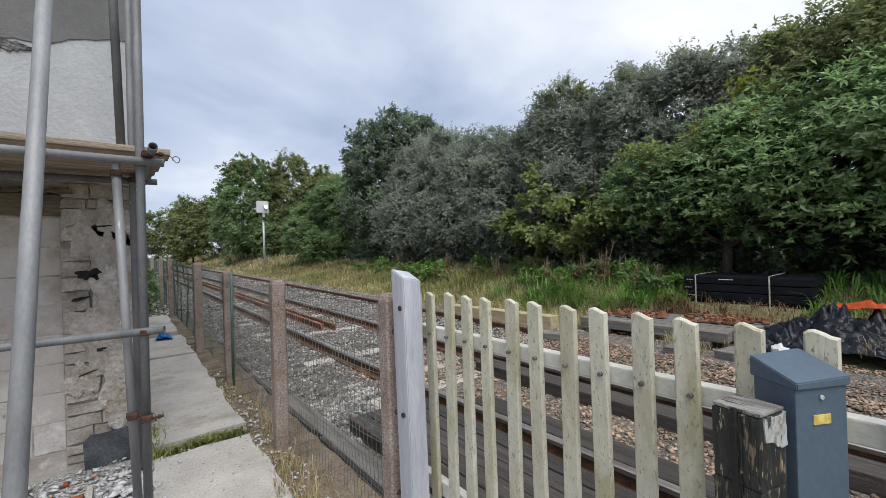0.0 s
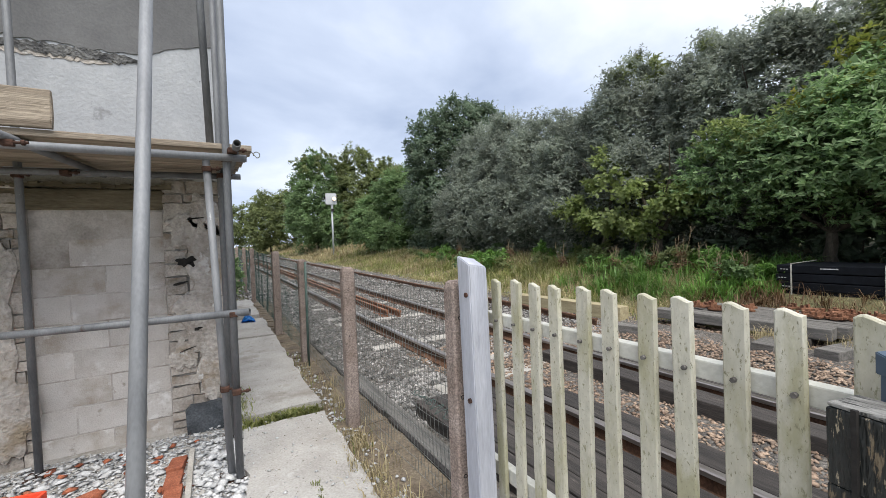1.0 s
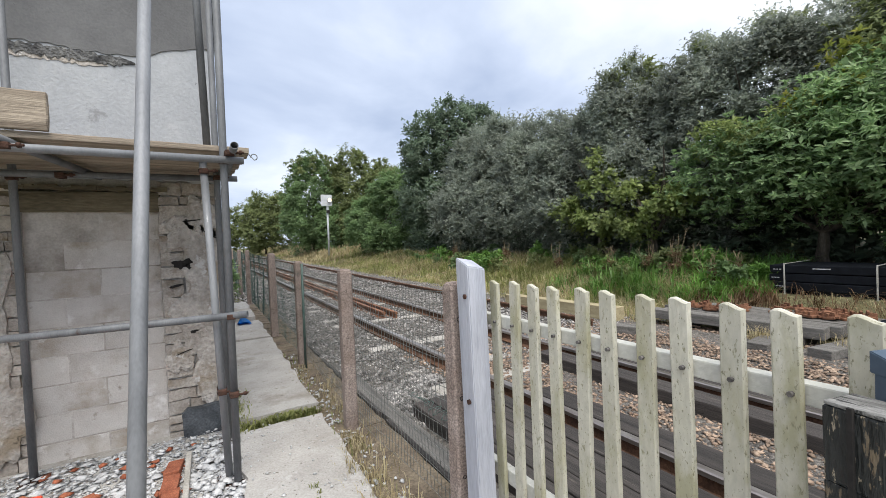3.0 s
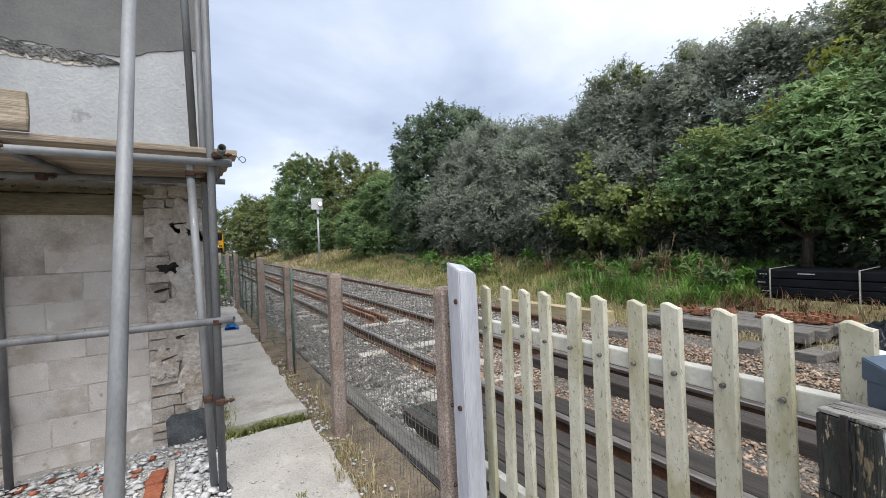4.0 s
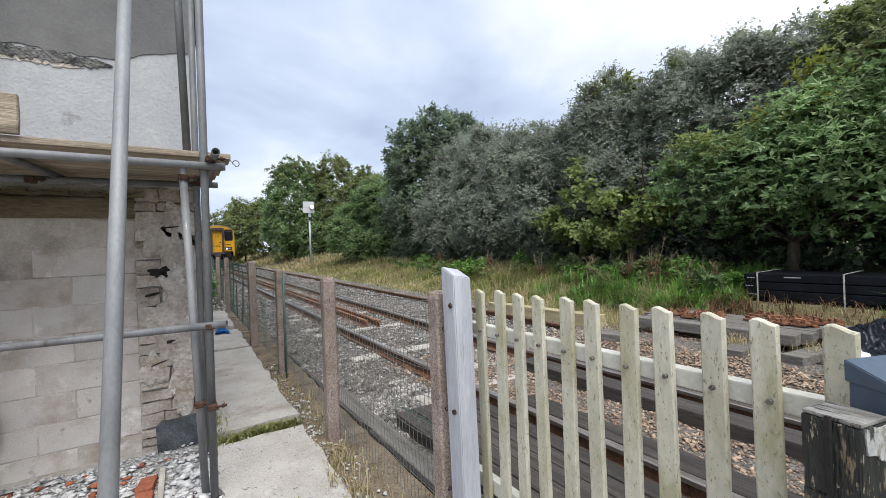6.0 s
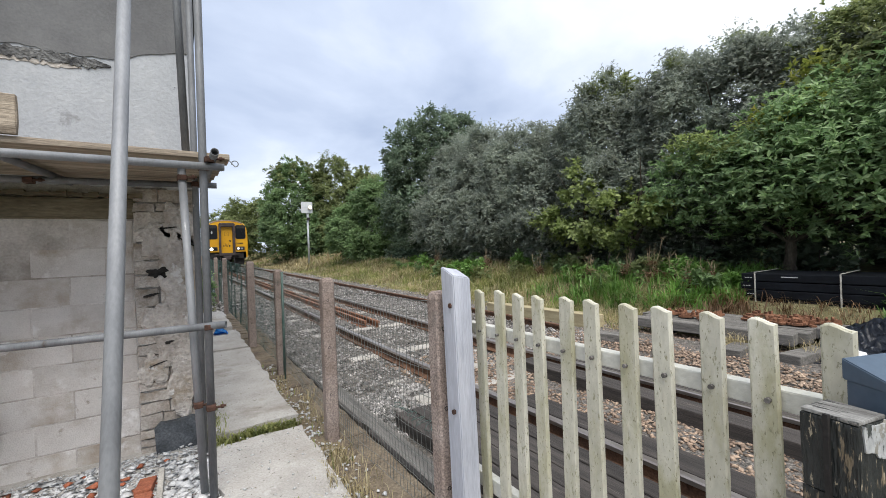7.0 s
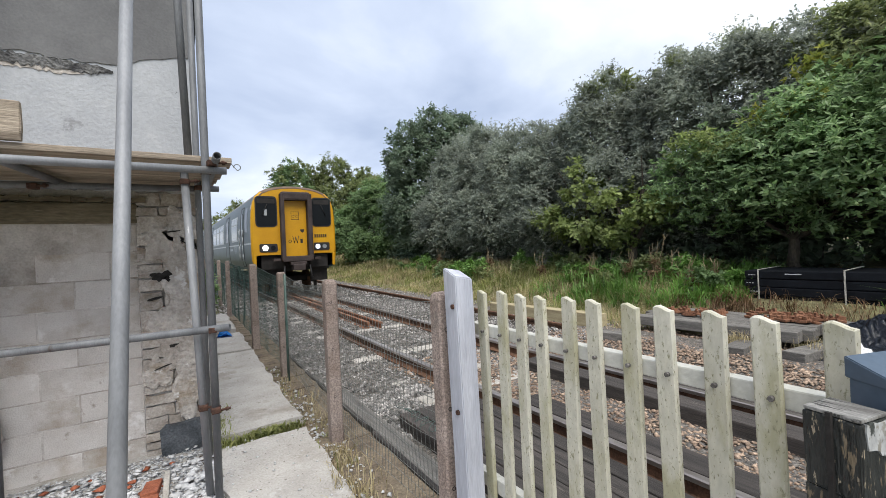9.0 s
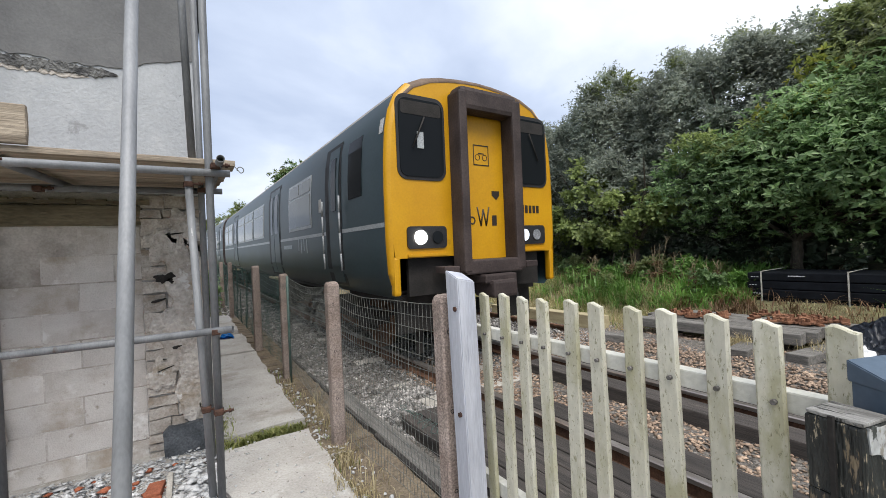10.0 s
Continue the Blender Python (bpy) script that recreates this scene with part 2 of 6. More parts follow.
M_BALLAST_GREY = mat("grey_ballast", (0.105, 0.099, 0.092), (0.325, 0.310, 0.292), 7, 0.9, 0.6, 60, 0.3, island=0.65)
M_BALLAST_BROWN = mat("brown_ballast", (0.172, 0.118, 0.084), (0.345, 0.258, 0.190), 5, 0.9, 0.6, 60, 0.25, island=0.5)
M_EARTH = mat("verge_earth", (0.110, 0.105, 0.050), (0.205, 0.182, 0.095), 1.2, 0.95, 0.8, 12, 0.4, spots=[((0.120, 0.150, 0.048), 0.6, 0.52, 0.12)])
M_BLACKPLASTIC = mat("black_plastic_board", (0.005, 0.006, 0.008), (0.011, 0.013, 0.017), 5, 0.6, 0.2, 60, 0.2, rnd=0.15, spec=0.15)
M_POINTING = mat("smeared_pointing", (0.26, 0.232, 0.200), (0.56, 0.53, 0.495), 3.0, 0.95, 0.6, 60, 0.12)
M_BOLT = mat("dull_bolt", (0.09, 0.085, 0.08), (0.16, 0.15, 0.14), 20, 0.6, 0.1, metal=0.4)
M_SHEET = mat("black_polythene", (0.014, 0.017, 0.026), (0.036, 0.042, 0.056), 4, 0.28, 0.5, 16, 0.2, dist=0.03)
M_STRAP = mat("white_strap", (0.40, 0.38, 0.32), (0.54, 0.52, 0.46), 8, 0.7, 0.2)
M_WHITEMARK = mat("white_mark", (0.42, 0.42, 0.42), (0.55, 0.55, 0.55), 20, 0.7, 0.0)
M_ORANGE = mat("orange_plastic", (0.62, 0.10, 0.03), (0.78, 0.16, 0.05), 4, 0.45, 0.1, 40, 0.1)
M_REDCRATE = mat("red_plastic", (0.72, 0.06, 0.025), (0.85, 0.10, 0.04), 3, 0.4, 0.05, 40, 0.06)
M_BLUE = mat("blue_plastic", (0.01, 0.14, 0.45), (0.02, 0.22, 0.6), 5, 0.4, 0.1)
M_BOXBLUE = mat("blue_grey_enamel", (0.061, 0.090, 0.126), (0.083, 0.115, 0.155), 2, 0.45, 0.08, 60, 0.08, spots=[((0.115, 0.122, 0.043), 3.5, 0.66, 0.1)])
M_LABELYEL = mat("yellow_label", (0.5, 0.38, 0.10), (0.6, 0.47, 0.14), 8, 0.6, 0.0)
M_TARBLACK = mat("peeling_black_paint", (0.010, 0.012, 0.011), (0.026, 0.028, 0.026), 6, 0.5, 0.8, 60, 0.3, stretch=(2.2, 2.2, 0.5), spots=[((0.17, 0.132, 0.085), 20, 0.575, 0.03), ((0.33, 0.28, 0.20), 44, 0.62, 0.03)])
M_PEELWHITE = mat("peeling_white_paint", (0.31, 0.32, 0.315), (0.42, 0.425, 0.415), 6, 0.75, 0.6, 60, 0.16, stretch=(1, 1, 0.6), spots=[((0.04, 0.045, 0.04), 22, 0.60, 0.03), ((0.22, 0.21, 0.18), 50, 0.56, 0.05)])
M_GREYWOODTOP = mat("split_grey_wood", (0.13, 0.125, 0.115), (0.30, 0.295, 0.275), 6, 0.85, 0.9, 50, 0.3, stretch=(6, 1, 1), spots=[((0.04, 0.04, 0.036), 9, 0.56, 0.03)])
M_BARK = mat("bark", (0.05, 0.04, 0.03), (0.12, 0.10, 0.075), 8, 0.95, 0.8, 40, 0.3, stretch=(1, 1, 0.3))
M_SIGNALPLATE = mat("signal_plate", (0.468, 0.486, 0.495), (0.558, 0.567, 0.576), 2, 0.6, 0.05, 40, 0.05)
M_SIGNALPOST = mat("signal_post_steel", (0.36, 0.38, 0.39), (0.48, 0.50, 0.51), 4, 0.55, 0.1, 60, 0.1, metal=0.3)
M_BODY = mat("dark_green_coach_paint", (0.022, 0.042, 0.050), (0.038, 0.064, 0.074), 0.8, 0.42, 0.03, 30, 0.10, spec=0.35, stretch=(1, 0.5, 1), spots=[((0.052, 0.058, 0.056), 1.4, 0.58, 0.15)])
M_YELLOW = mat("warning_yellow_paint", (0.458, 0.224, 0.004), (0.546, 0.286, 0.006), 1.3, 0.42, 0.05, 40, 0.06, spots=[((0.194, 0.098, 0.022), 2.6, 0.62, 0.14), ((0.090, 0.053, 0.022), 9, 0.72, 0.04)])
M_GANGWAY = mat("grimy_gangway", (0.026, 0.018, 0.017), (0.056, 0.041, 0.038), 2.5, 0.7, 0.25, 40, 0.2)
M_ROOF = mat("grimy_roof", (0.176, 0.160, 0.144), (0.288, 0.272, 0.256), 1.1, 0.7, 0.1, 30, 0.15)
M_ROOFLIP = mat("grimy_dome", (0.070, 0.042, 0.026), (0.150, 0.098, 0.060), 3, 0.6, 0.1, 40, 0.2)
M_UNDER = mat("underframe_black", (0.010, 0.009, 0.008), (0.025, 0.022, 0.02), 4, 0.8, 0.3)
M_RUBBER = mat("window_rubber", (0.012, 0.012, 0.013), (0.02, 0.02, 0.022), 4, 0.6, 0.05)
M_WINFRAME = mat("aluminium_window_frame", (0.36, 0.38, 0.39), (0.48, 0.50, 0.51), 4, 0.45, 0.05, metal=0.35)
M_STRIPE = mat("grey_stripe", (0.28, 0.30, 0.31), (0.36, 0.38, 0.39), 4, 0.4, 0.0)
M_GLASS = glass_dark("tinted_glass")
# base tint raised so that the panes' pale reflection is partly painted in
M_GLASSGREEN = glass_dark("saloon_glass", (0.085, 0.092, 0.075), 0.55)
M_LAMP_ON = glow("headlamp_lit", (1.0, 0.96, 0.85), 14.0)
M_LAMP_OFF = mat("lamp_lens", (0.16, 0.17, 0.18), (0.26, 0.27, 0.29), 8, 0.15, 0.0)
M_LAMP_DIM = glow("marker_lit", (0.85, 0.9, 1.0), 0.5)
M_SIGNAL_ON = glow("signal_lamp_lit", (1.0, 0.78, 0.45), 9.0)
M_BLACKBAR = mat("black_lettering", (0.02, 0.014, 0.01), (0.03, 0.022, 0.016), 8, 0.5, 0.0)
M_SILVERBAR = mat("silver_lettering", (0.20, 0.24, 0.26), (0.26, 0.30, 0.32), 8, 0.4, 0.0)

L_WILLOW = leaf_mat("willow_leaf", (0.198, 0.230, 0.184), (0.273, 0.306, 0.246), (0.401, 0.433, 0.355), 0.65, 0.5)
L_GREEN = leaf_mat("green_leaf", (0.134, 0.209, 0.088), (0.182, 0.276, 0.116), (0.257, 0.358, 0.166), 0.6, 0.5)
L_BROAD = leaf_mat("broad_leaf", (0.134, 0.222, 0.090), (0.198, 0.302, 0.124), (0.342, 0.461, 0.227), 0.5, 0.48)
L_MAPLE = leaf_mat("maple_leaf", (0.171, 0.225, 0.073), (0.248, 0.308, 0.103), (0.353, 0.412, 0.155), 0.55, 0.5)
L_LUSH = leaf_mat("lush_blade", (0.090, 0.190, 0.035), (0.150, 0.290, 0.060), (0.240, 0.400, 0.105), 0.5, 0.4)
L_YELLOWGREEN = leaf_mat("yellow_green_leaf", (0.190, 0.235, 0.048), (0.280, 0.320, 0.070), (0.420, 0.400, 0.100), 0.5, 0.45)
L_OLIVE = leaf_mat("olive_leaf", (0.139, 0.177, 0.071), (0.203, 0.242, 0.096), (0.289, 0.323, 0.137), 0.6, 0.5)
L_DARK = leaf_mat("dark_leaf", (0.107, 0.155, 0.098), (0.148, 0.203, 0.128), (0.230, 0.289, 0.199), 0.55, 0.45)
L_GRASS = leaf_mat("grass_blade", (0.150, 0.180, 0.050), (0.235, 0.255, 0.080), (0.370, 0.370, 0.150), 0.65, 0.42)
L_DRY = leaf_mat("dry_grass_blade", (0.290, 0.230, 0.115), (0.420, 0.350, 0.195), (0.540, 0.475, 0.300), 0.7, 0.38)
L_RUSSET = leaf_mat("russet_dry_leaf", (0.100, 0.055, 0.028), (0.170, 0.100, 0.050), (0.260, 0.170, 0.090), 0.7, 0.25)
M_STALK = mat("dry_stalk", (0.20, 0.145, 0.085), (0.33, 0.26, 0.16), 9, 0.85, 0.2, 60, 0.2)

# ---- building helpers ----
GRADE = 0.0154


def rise(y):
    """The line climbs gently away from the crossing."""
    return GRADE * min(max(y - 5.0, 0.0), 75.0)


def cx(y):
    """Centre of the running track."""
    return 3.384 - (y + 4.6) ** 2 / 2464 if y > -4.6 else 3.384


def thing(name, x, y, z, label, category, group="", kind=""):
    ob = new(name)
    ob.location = (x, y, z)
    ob.empty_display_size = 0.1
    return tagged(ob, label, category, group, kind)


def offset(ob):
    v = Vector((0, 0, 0))
    while ob:
        v += ob.location
        ob = ob.parent
    return v


def to_mesh(name, bm, material, smooth=False):
    me = bpy.data.meshes.new(name)
    bm.to_mesh(me)
    bm.free()
    me.materials.append(material)
    if smooth:
        me.shade_smooth()
    return me


def part(name, bm, material, parent=None, label="", smooth=False, kind=""):
    """One mesh object, modelled in place, under a thing or a part."""
    me = bm if isinstance(bm, bpy.types.Mesh) else to_mesh(name, bm, material, smooth)
    ob = new(name, me)
    if parent:
        me.transform(Matrix.Translation(-offset(parent)))
        ob.parent = parent
    if label or kind:
        tagged(ob, label=label, kind=kind)
    return ob


def raw_mesh(name, verts, faces, material):
    """A mesh from generated arrays; faces all of one size."""
    verts, faces = np.asarray(verts, dtype=np.float32), np.asarray(faces, dtype=np.int32)
    me = bpy.data.meshes.new(name)
    k = faces.shape[1]
    me.vertices.add(len(verts))
    me.vertices.foreach_set("co", verts.ravel())
    me.loops.add(faces.size)
    me.loops.foreach_set("vertex_index", faces.ravel())
    me.polygons.add(len(faces))
    me.polygons.foreach_set("loop_start", np.arange(len(faces), dtype=np.int32) * k)
    me.update(calc_edges=True)
    me.validate()
    me.materials.append(material)
    return me


def box(bm, x0, x1, y0, y1, z0, z1, bevel=0.0, m=None):
    mm = Matrix.Translation(((x0 + x1) / 2, (y0 + y1) / 2, (z0 + z1) / 2)) @ Matrix.Diagonal((abs(x1 - x0), abs(y1 - y0), abs(z1 - z0), 1))
    if m:
        mm = m @ mm
    r = bmesh.ops.create_cube(bm, size=1, matrix=mm)
    if bevel:
        es = list({e for v in r["verts"] for e in v.link_edges})
        bmesh.ops.bevel(bm, geom=es, offset=bevel, segments=2, affect="EDGES", profile=0.6)
    return bm


def one_box(*a, **k):
    return box(bmesh.new(), *a, **k)


def tube(bm, p0, p1, r, seg=14, wall=0.004, cap=False):
    """A tube with open, thick-walled ends."""
    p0, p1 = Vector(p0), Vector(p1)
    d = (p1 - p0).normalized()
    u = d.orthogonal().normalized()
    w = d.cross(u)
    rings = []
    spec = [(p0, r), (p1, r)] if cap else [(p0, r - wall), (p0, r), (p1, r), (p1, r - wall)]
    for c, rr in spec:
        rings.append([bm.verts.new(c + (u * math.cos(2 * math.pi * i / seg) + w * math.sin(2 * math.pi * i / seg)) * rr) for i in range(seg)])
    pairs = list(zip(rings, rings[1:])) if cap else list(zip(rings, rings[1:])) + [(rings[3], rings[0])]
    for a, b in pairs:
        for i in range(seg):
            f = bm.faces.new((a[i], a[(i + 1) % seg], b[(i + 1) % seg], b[i]))
            f.smooth = True
    if cap:
        bm.faces.new(rings[0][::-1])
        bm.faces.new(rings[1])
    return bm


def sweep(bm, profile, path):
    """Sweeps a closed (x, z) profile along points of the track (x, y, z)."""
    rings = [[bm.verts.new((px + a, py, pz + b)) for a, b in profile] for px, py, pz in path]
    k = len(profile)
    for r0, r1 in zip(rings, rings[1:]):
        for i in range(k):
            bm.faces.new((r0[i], r0[(i + 1) % k], r1[(i + 1) % k], r1[i]))
    bm.faces.new(rings[0])
    bm.faces.new(rings[-1][::-1])
    return bm


def roughen(bm, amount, scale, seed=0.0, axes=(1, 1, 1)):
    for v in bm.verts:
        n = noise.noise_vector(v.co * scale + Vector((seed, seed * 1.7, -seed)))
        v.co += Vector((n.x * axes[0], n.y * axes[1], n.z * axes[2])) * amount
    return bm


def plate(outline, y0, y1, wob=0.0):
    """A slab with a many-sided outline in x and z, between two y planes (y0 the face)."""
    bm = bmesh.new()
    a = [bm.verts.new((x, y0, z)) for x, z in outline]
    b = [bm.verts.new((x, y1, z)) for x, z in outline]
    bm.faces.new(a)
    k = len(a)
    for i in range(k):
        bm.faces.new((a[i], b[i], b[(i + 1) % k], a[(i + 1) % k]))
    bmesh.ops.recalc_face_normals(bm, faces=bm.faces)
    return bm


def ragged(points, amp, seed, step=0.05):
    """Breaks an outline into short uneven steps."""
    rnd = random.Random(seed)
    out = []
    for (x0, z0), (x1, z1) in zip(points, points[1:] + points[:1]):
        n = max(1, int(math.hypot(x1 - x0, z1 - z0) / step))
        for i in range(n):
            f = i / n
            out.append((x0 + (x1 - x0) * f + rnd.uniform(-amp, amp), z0 + (z1 - z0) * f + rnd.uniform(-amp, amp)))
    return out


# ---- ground ----
def smooth_step(a, b, v):
    t = min(max((v - a) / (b - a), 0.0), 1.0)
    return t * t * (3 - 2 * t)


def ground_z(x, y):
    z = rise(y) - 0.17 + 0.75 * smooth_step(7.0, 11.0, x) + 0.7 * smooth_step(11.0, 18.0, x)
    if 7.0 < x < 30:
        z += 0.07 * noise.noise(Vector((x * 0.8, y * 0.8, 0)))
    return z


def build_ground():
    xs = np.concatenate([[-420, -180, -70, -30, -14, -6, -2.5], np.arange(0.5, 14, 0.5), [15, 18, 24, 40, 90, 200, 420]])
    ys = np.concatenate([[-420, -160, -60, -25, -12], np.arange(-8, 40, 0.8), np.arange(42, 84, 4), [95, 120, 180, 420]])
    verts = [(x, y, ground_z(x, y)) for y in ys for x in xs]
    k = len(xs)
    faces = [(j * k + i, j * k + i + 1, (j + 1) * k + i + 1, (j + 1) * k + i) for j in range(len(ys) - 1) for i in range(k - 1)]
    g = new("ground", raw_mesh("ground", verts, faces, M_EARTH))
    tagged(g, "rough grassy earth rising to a bank beside the railway", "ground", kind="structure")
    xs = np.arange(1.06, 7.7, 0.22)
    ys = np.concatenate([np.arange(-10, 16, 0.3), np.arange(16, 110, 2.0)])
    verts = []
    for y in ys:
        for x in xs:
            e = min(1.0, (7.5 - x) / 0.7)
            shoulder = -0.10 if x < 5.2 else -0.10 + 0.02 * math.sin(x * 3)
            verts.append((x - (3.35 - cx(y)), y, rise(y) + (shoulder + 0.03 * noise.noise(Vector((x * 2.1, y * 2.1, 3)))) * 1.0 - (1 - e) * 0.09))
    k = len(xs)
    faces = [(j * k + i, j * k + i + 1, (j + 1) * k + i + 1, (j + 1) * k + i) for j in range(len(ys) - 1) for i in range(k - 1)]
    b = new("track_bed", raw_mesh("track_bed", verts, faces, M_BALLAST_BED))
    tagged(b, "grey crushed stone ballast bed under the railway track", "ballast", kind="structure")


build_ground()


def slab(x0, x1, y0, y1, z, seed, thick=0.16):
    pts = ragged([(x0, y0), (x1, y0), (x1, y1), (x0, y1)], 0.022, seed, 0.16)
    bm = bmesh.new()
    top = [bm.verts.new((x, y, z + rise(y))) for x, y in pts]
    low = [bm.verts.new((x, y, z + rise(y) - thick)) for x, y in pts]
    bm.faces.new(top)
    for i in range(len(pts)):
        j = (i + 1) % len(pts)
        bm.faces.new((top[i], low[i], low[j], top[j]))
    bmesh.ops.recalc_face_normals(bm, faces=bm.faces)
    return bm


pavement = thing("pavement", 0, 0, 0, "worn pale concrete path of cracked slabs beside the building", "path", kind="structure")
for k, (x0, x1, y0, y1, z) in enumerate(((-3.2, 0.98, -4.0, 0.9, -0.02), (0.16, 0.86, 0.93, 3.86, -0.015), (0.13, 0.87, 4.02, 7.3, 0.03), (0.13, 0.86, 7.34, 9.0, 0.05), (0.10, 0.82, 9.15, 11.6, 0.10))):
    part("slab", slab(x0, x1, y0, y1, z, 10 + k), M_CONC, pavement)
part("slab", slab(-3.2, 0.14, 0.93, 4.3, -0.06, 30), M_CONC, pavement, "rubble-strewn floor slab")

# ---- building ----
WY = 4.22
CORNER = 0.12


def wall_box(name, x0, x1, y0, y1, z0, z1, label):
    return tagged(new(name, to_mesh(name, one_box(x0, x1, y0, y1, z0, z1), M_MORTAR)), label, "wall", kind="structure")


# gable wall with a doorway through it that was blocked up
gable = thing("wall_gable", -2.5, WY, 0, "weathered gable wall with patchy render and a blocked-up doorway", "wall", kind="structure")
DL, DR, DT = -1.20, -0.34, 2.10
part("masonry", one_box(DR, CORNER - 0.02, WY + 0.02, WY + 0.45, -0.2, DT), M_MORTAR, gable)
part("masonry", one_box(-6.2, DL, WY + 0.02, WY + 0.45, -0.2, DT), M_MORTAR, gable)
part("masonry", one_box(-6.2, CORNER - 0.02, WY + 0.02, WY + 0.45, DT, 6.2), M_MORTAR, gable)
part("infill_backing", one_box(DL, DR, WY + 0.075, WY + 0.30, -0.2, DT), M_MORTAR, gable)
wall_box("wall_side", CORNER - 0.47, CORNER - 0.02, WY + 0.455, 11.0, -0.2, 6.2, "plain rendered side wall facing the path")
wall_box("wall_back", -6.2, CORNER - 0.475, 10.55, 11.0, -0.2, 6.2, "plain rendered back wall")
wall_box("wall_far_side", -6.2, -5.75, WY + 0.455, 10.545, -0.2, 6.2, "plain rendered far side wall")
roof_slab = tagged(new("roof", to_mesh("roof", one_box(-6.5, CORNER + 0.25, WY - 0.3, 11.3, 6.204, 6.4), M_SLATE)), "dark slate roof over the building", "roof", kind="structure")

# render coats: upper grey coat, white coat below it, plaster on the jamb
def coat(lower_edge, top, y_face, thick, material, name, label, seed, amp=0.02):
    rnd = random.Random(seed)
    pts = []
    for (x0, z0), (x1, z1) in zip(lower_edge, lower_edge[1:]):
        n = max(1, int((x1 - x0) / 0.045))
        for i in range(n):
            f = i / n
            pts.append((x0 + (x1 - x0) * f, z0 + (z1 - z0) * f + rnd.uniform(-amp, amp)))
    pts.append(lower_edge[-1])
    pts += [(lower_edge[-1][0], top), (lower_edge[0][0], top)]
    return part(name, plate(pts, y_face, y_face + thick), material, gable, label)


coat([(-6.2, 3.18), (-1.3, 3.19), (-0.46, 3.18), (-0.40, 3.20), (-0.30, 3.235), (-0.26, 3.27), (-0.20, 3.295), (-0.10, 3.32), (-0.02, 3.345), (0.06, 3.34), (CORNER, 3.36)], 6.19, WY - 0.024, 0.04, M_RENDER_UP, "upper_render", "smooth grey cement render", 5, 0.014)
coat([(-6.2, 2.17), (-1.15, 2.16), (-0.36, 2.17), (CORNER, 2.15)], 3.45, WY - 0.016, 0.03, M_RENDER_WHITE, "white_render", "rough whitish old render", 6, 0.012)
# dark exposed strip under the upper coat
rs = random.Random(8)
def band(x0, x1, zc, hh, y, material, seed, name, label=""):
    r = random.Random(seed)
    up, dn = [], []
    n = int((x1 - x0) / 0.02)
    for i in range(n + 1):
        x = x0 + (x1 - x0) * i / n
        taper = min(1.0, (x1 - x) / 0.15 + 0.12)
        up.append((x, zc + hh * taper * r.uniform(0.45, 1.0)))
        dn.append((x, zc - hh * taper * r.uniform(0.3, 1.15)))
    part(name, plate(dn + up[::-1], y, WY + 0.01), material, gable, label)


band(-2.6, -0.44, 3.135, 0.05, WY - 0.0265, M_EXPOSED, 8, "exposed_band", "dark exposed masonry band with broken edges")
band(-2.4, -0.62, 3.085, 0.025, WY - 0.0215, M_PLASTER, 18, "broken_edge")
# lintel
lint = one_box(DL - 0.25, DR + 0.02, WY - 0.004, WY + 0.07, 1.90, 2.06, bevel=0.012)
bmesh.ops.subdivide_edges(lint, edges=lint.edges[:], cuts=3)
part("lintel", roughen(lint, 0.008, 5), M_LINTEL, gable, "stained brown lintel over the blocked doorway")
shelf = bmesh.new()
for i in range(26):
    x = DL - 0.3 + i * 0.047
    box(shelf, x, x + 0.06, WY - 0.03 - 0.02 * rs.random(), WY + 0.02, 2.065 + 0.01 * rs.random(), 2.09 + 0.02 * rs.random())
part("broken_course", roughen(shelf, 0.008, 12), M_LINTEL, gable)

# concrete blocks
for row in range(9):
    z0 = -0.13 + row * 0.225
    z1 = min(z0 + 0.215, 1.895)
    x = DL + 0.004 - (0.225 if row % 2 else 0.0)
    while x < DR:
        a, b = max(x, DL + 0.004), min(x + 0.44, DR - 0.004)
        if b - a > 0.05:
            bm = one_box(a, b, WY + 0.053 + rs.uniform(-0.003, 0.003), WY + 0.13, z0, z1, bevel=0.004)
            part("block", bm, M_BLOCK, gable)
        x += 0.45
# mortar skin a little behind block faces
part("pointing", one_box(DL, DR, WY + 0.0548, WY + 0.08, -0.15, 1.9), M_POINTING, gable)

# jamb stones and plaster
js = random.Random(21)
for (xa, xb), step in (((DR, CORNER), 0.14), ((DL - 0.5, DL), 0.16)):
    z = -0.1
    while z < 2.08:
        h = js.uniform(0.07, 0.17)
        x = xa
        while x < xb - 0.03:
            w = min(js.uniform(0.14, 0.3), xb - x)
            out = ragged([(x + 0.006, z + 0.006), (x + w - 0.006, z + 0.006), (x + w - 0.006, z + h - 0.006), (x + 0.006, z + h - 0.006)], 0.007, js.random(), 0.05)
            part("stone", plate(out, WY - js.uniform(0.0, 0.022), WY + 0.05), M_STONE, gable)
            x += w
        z += h


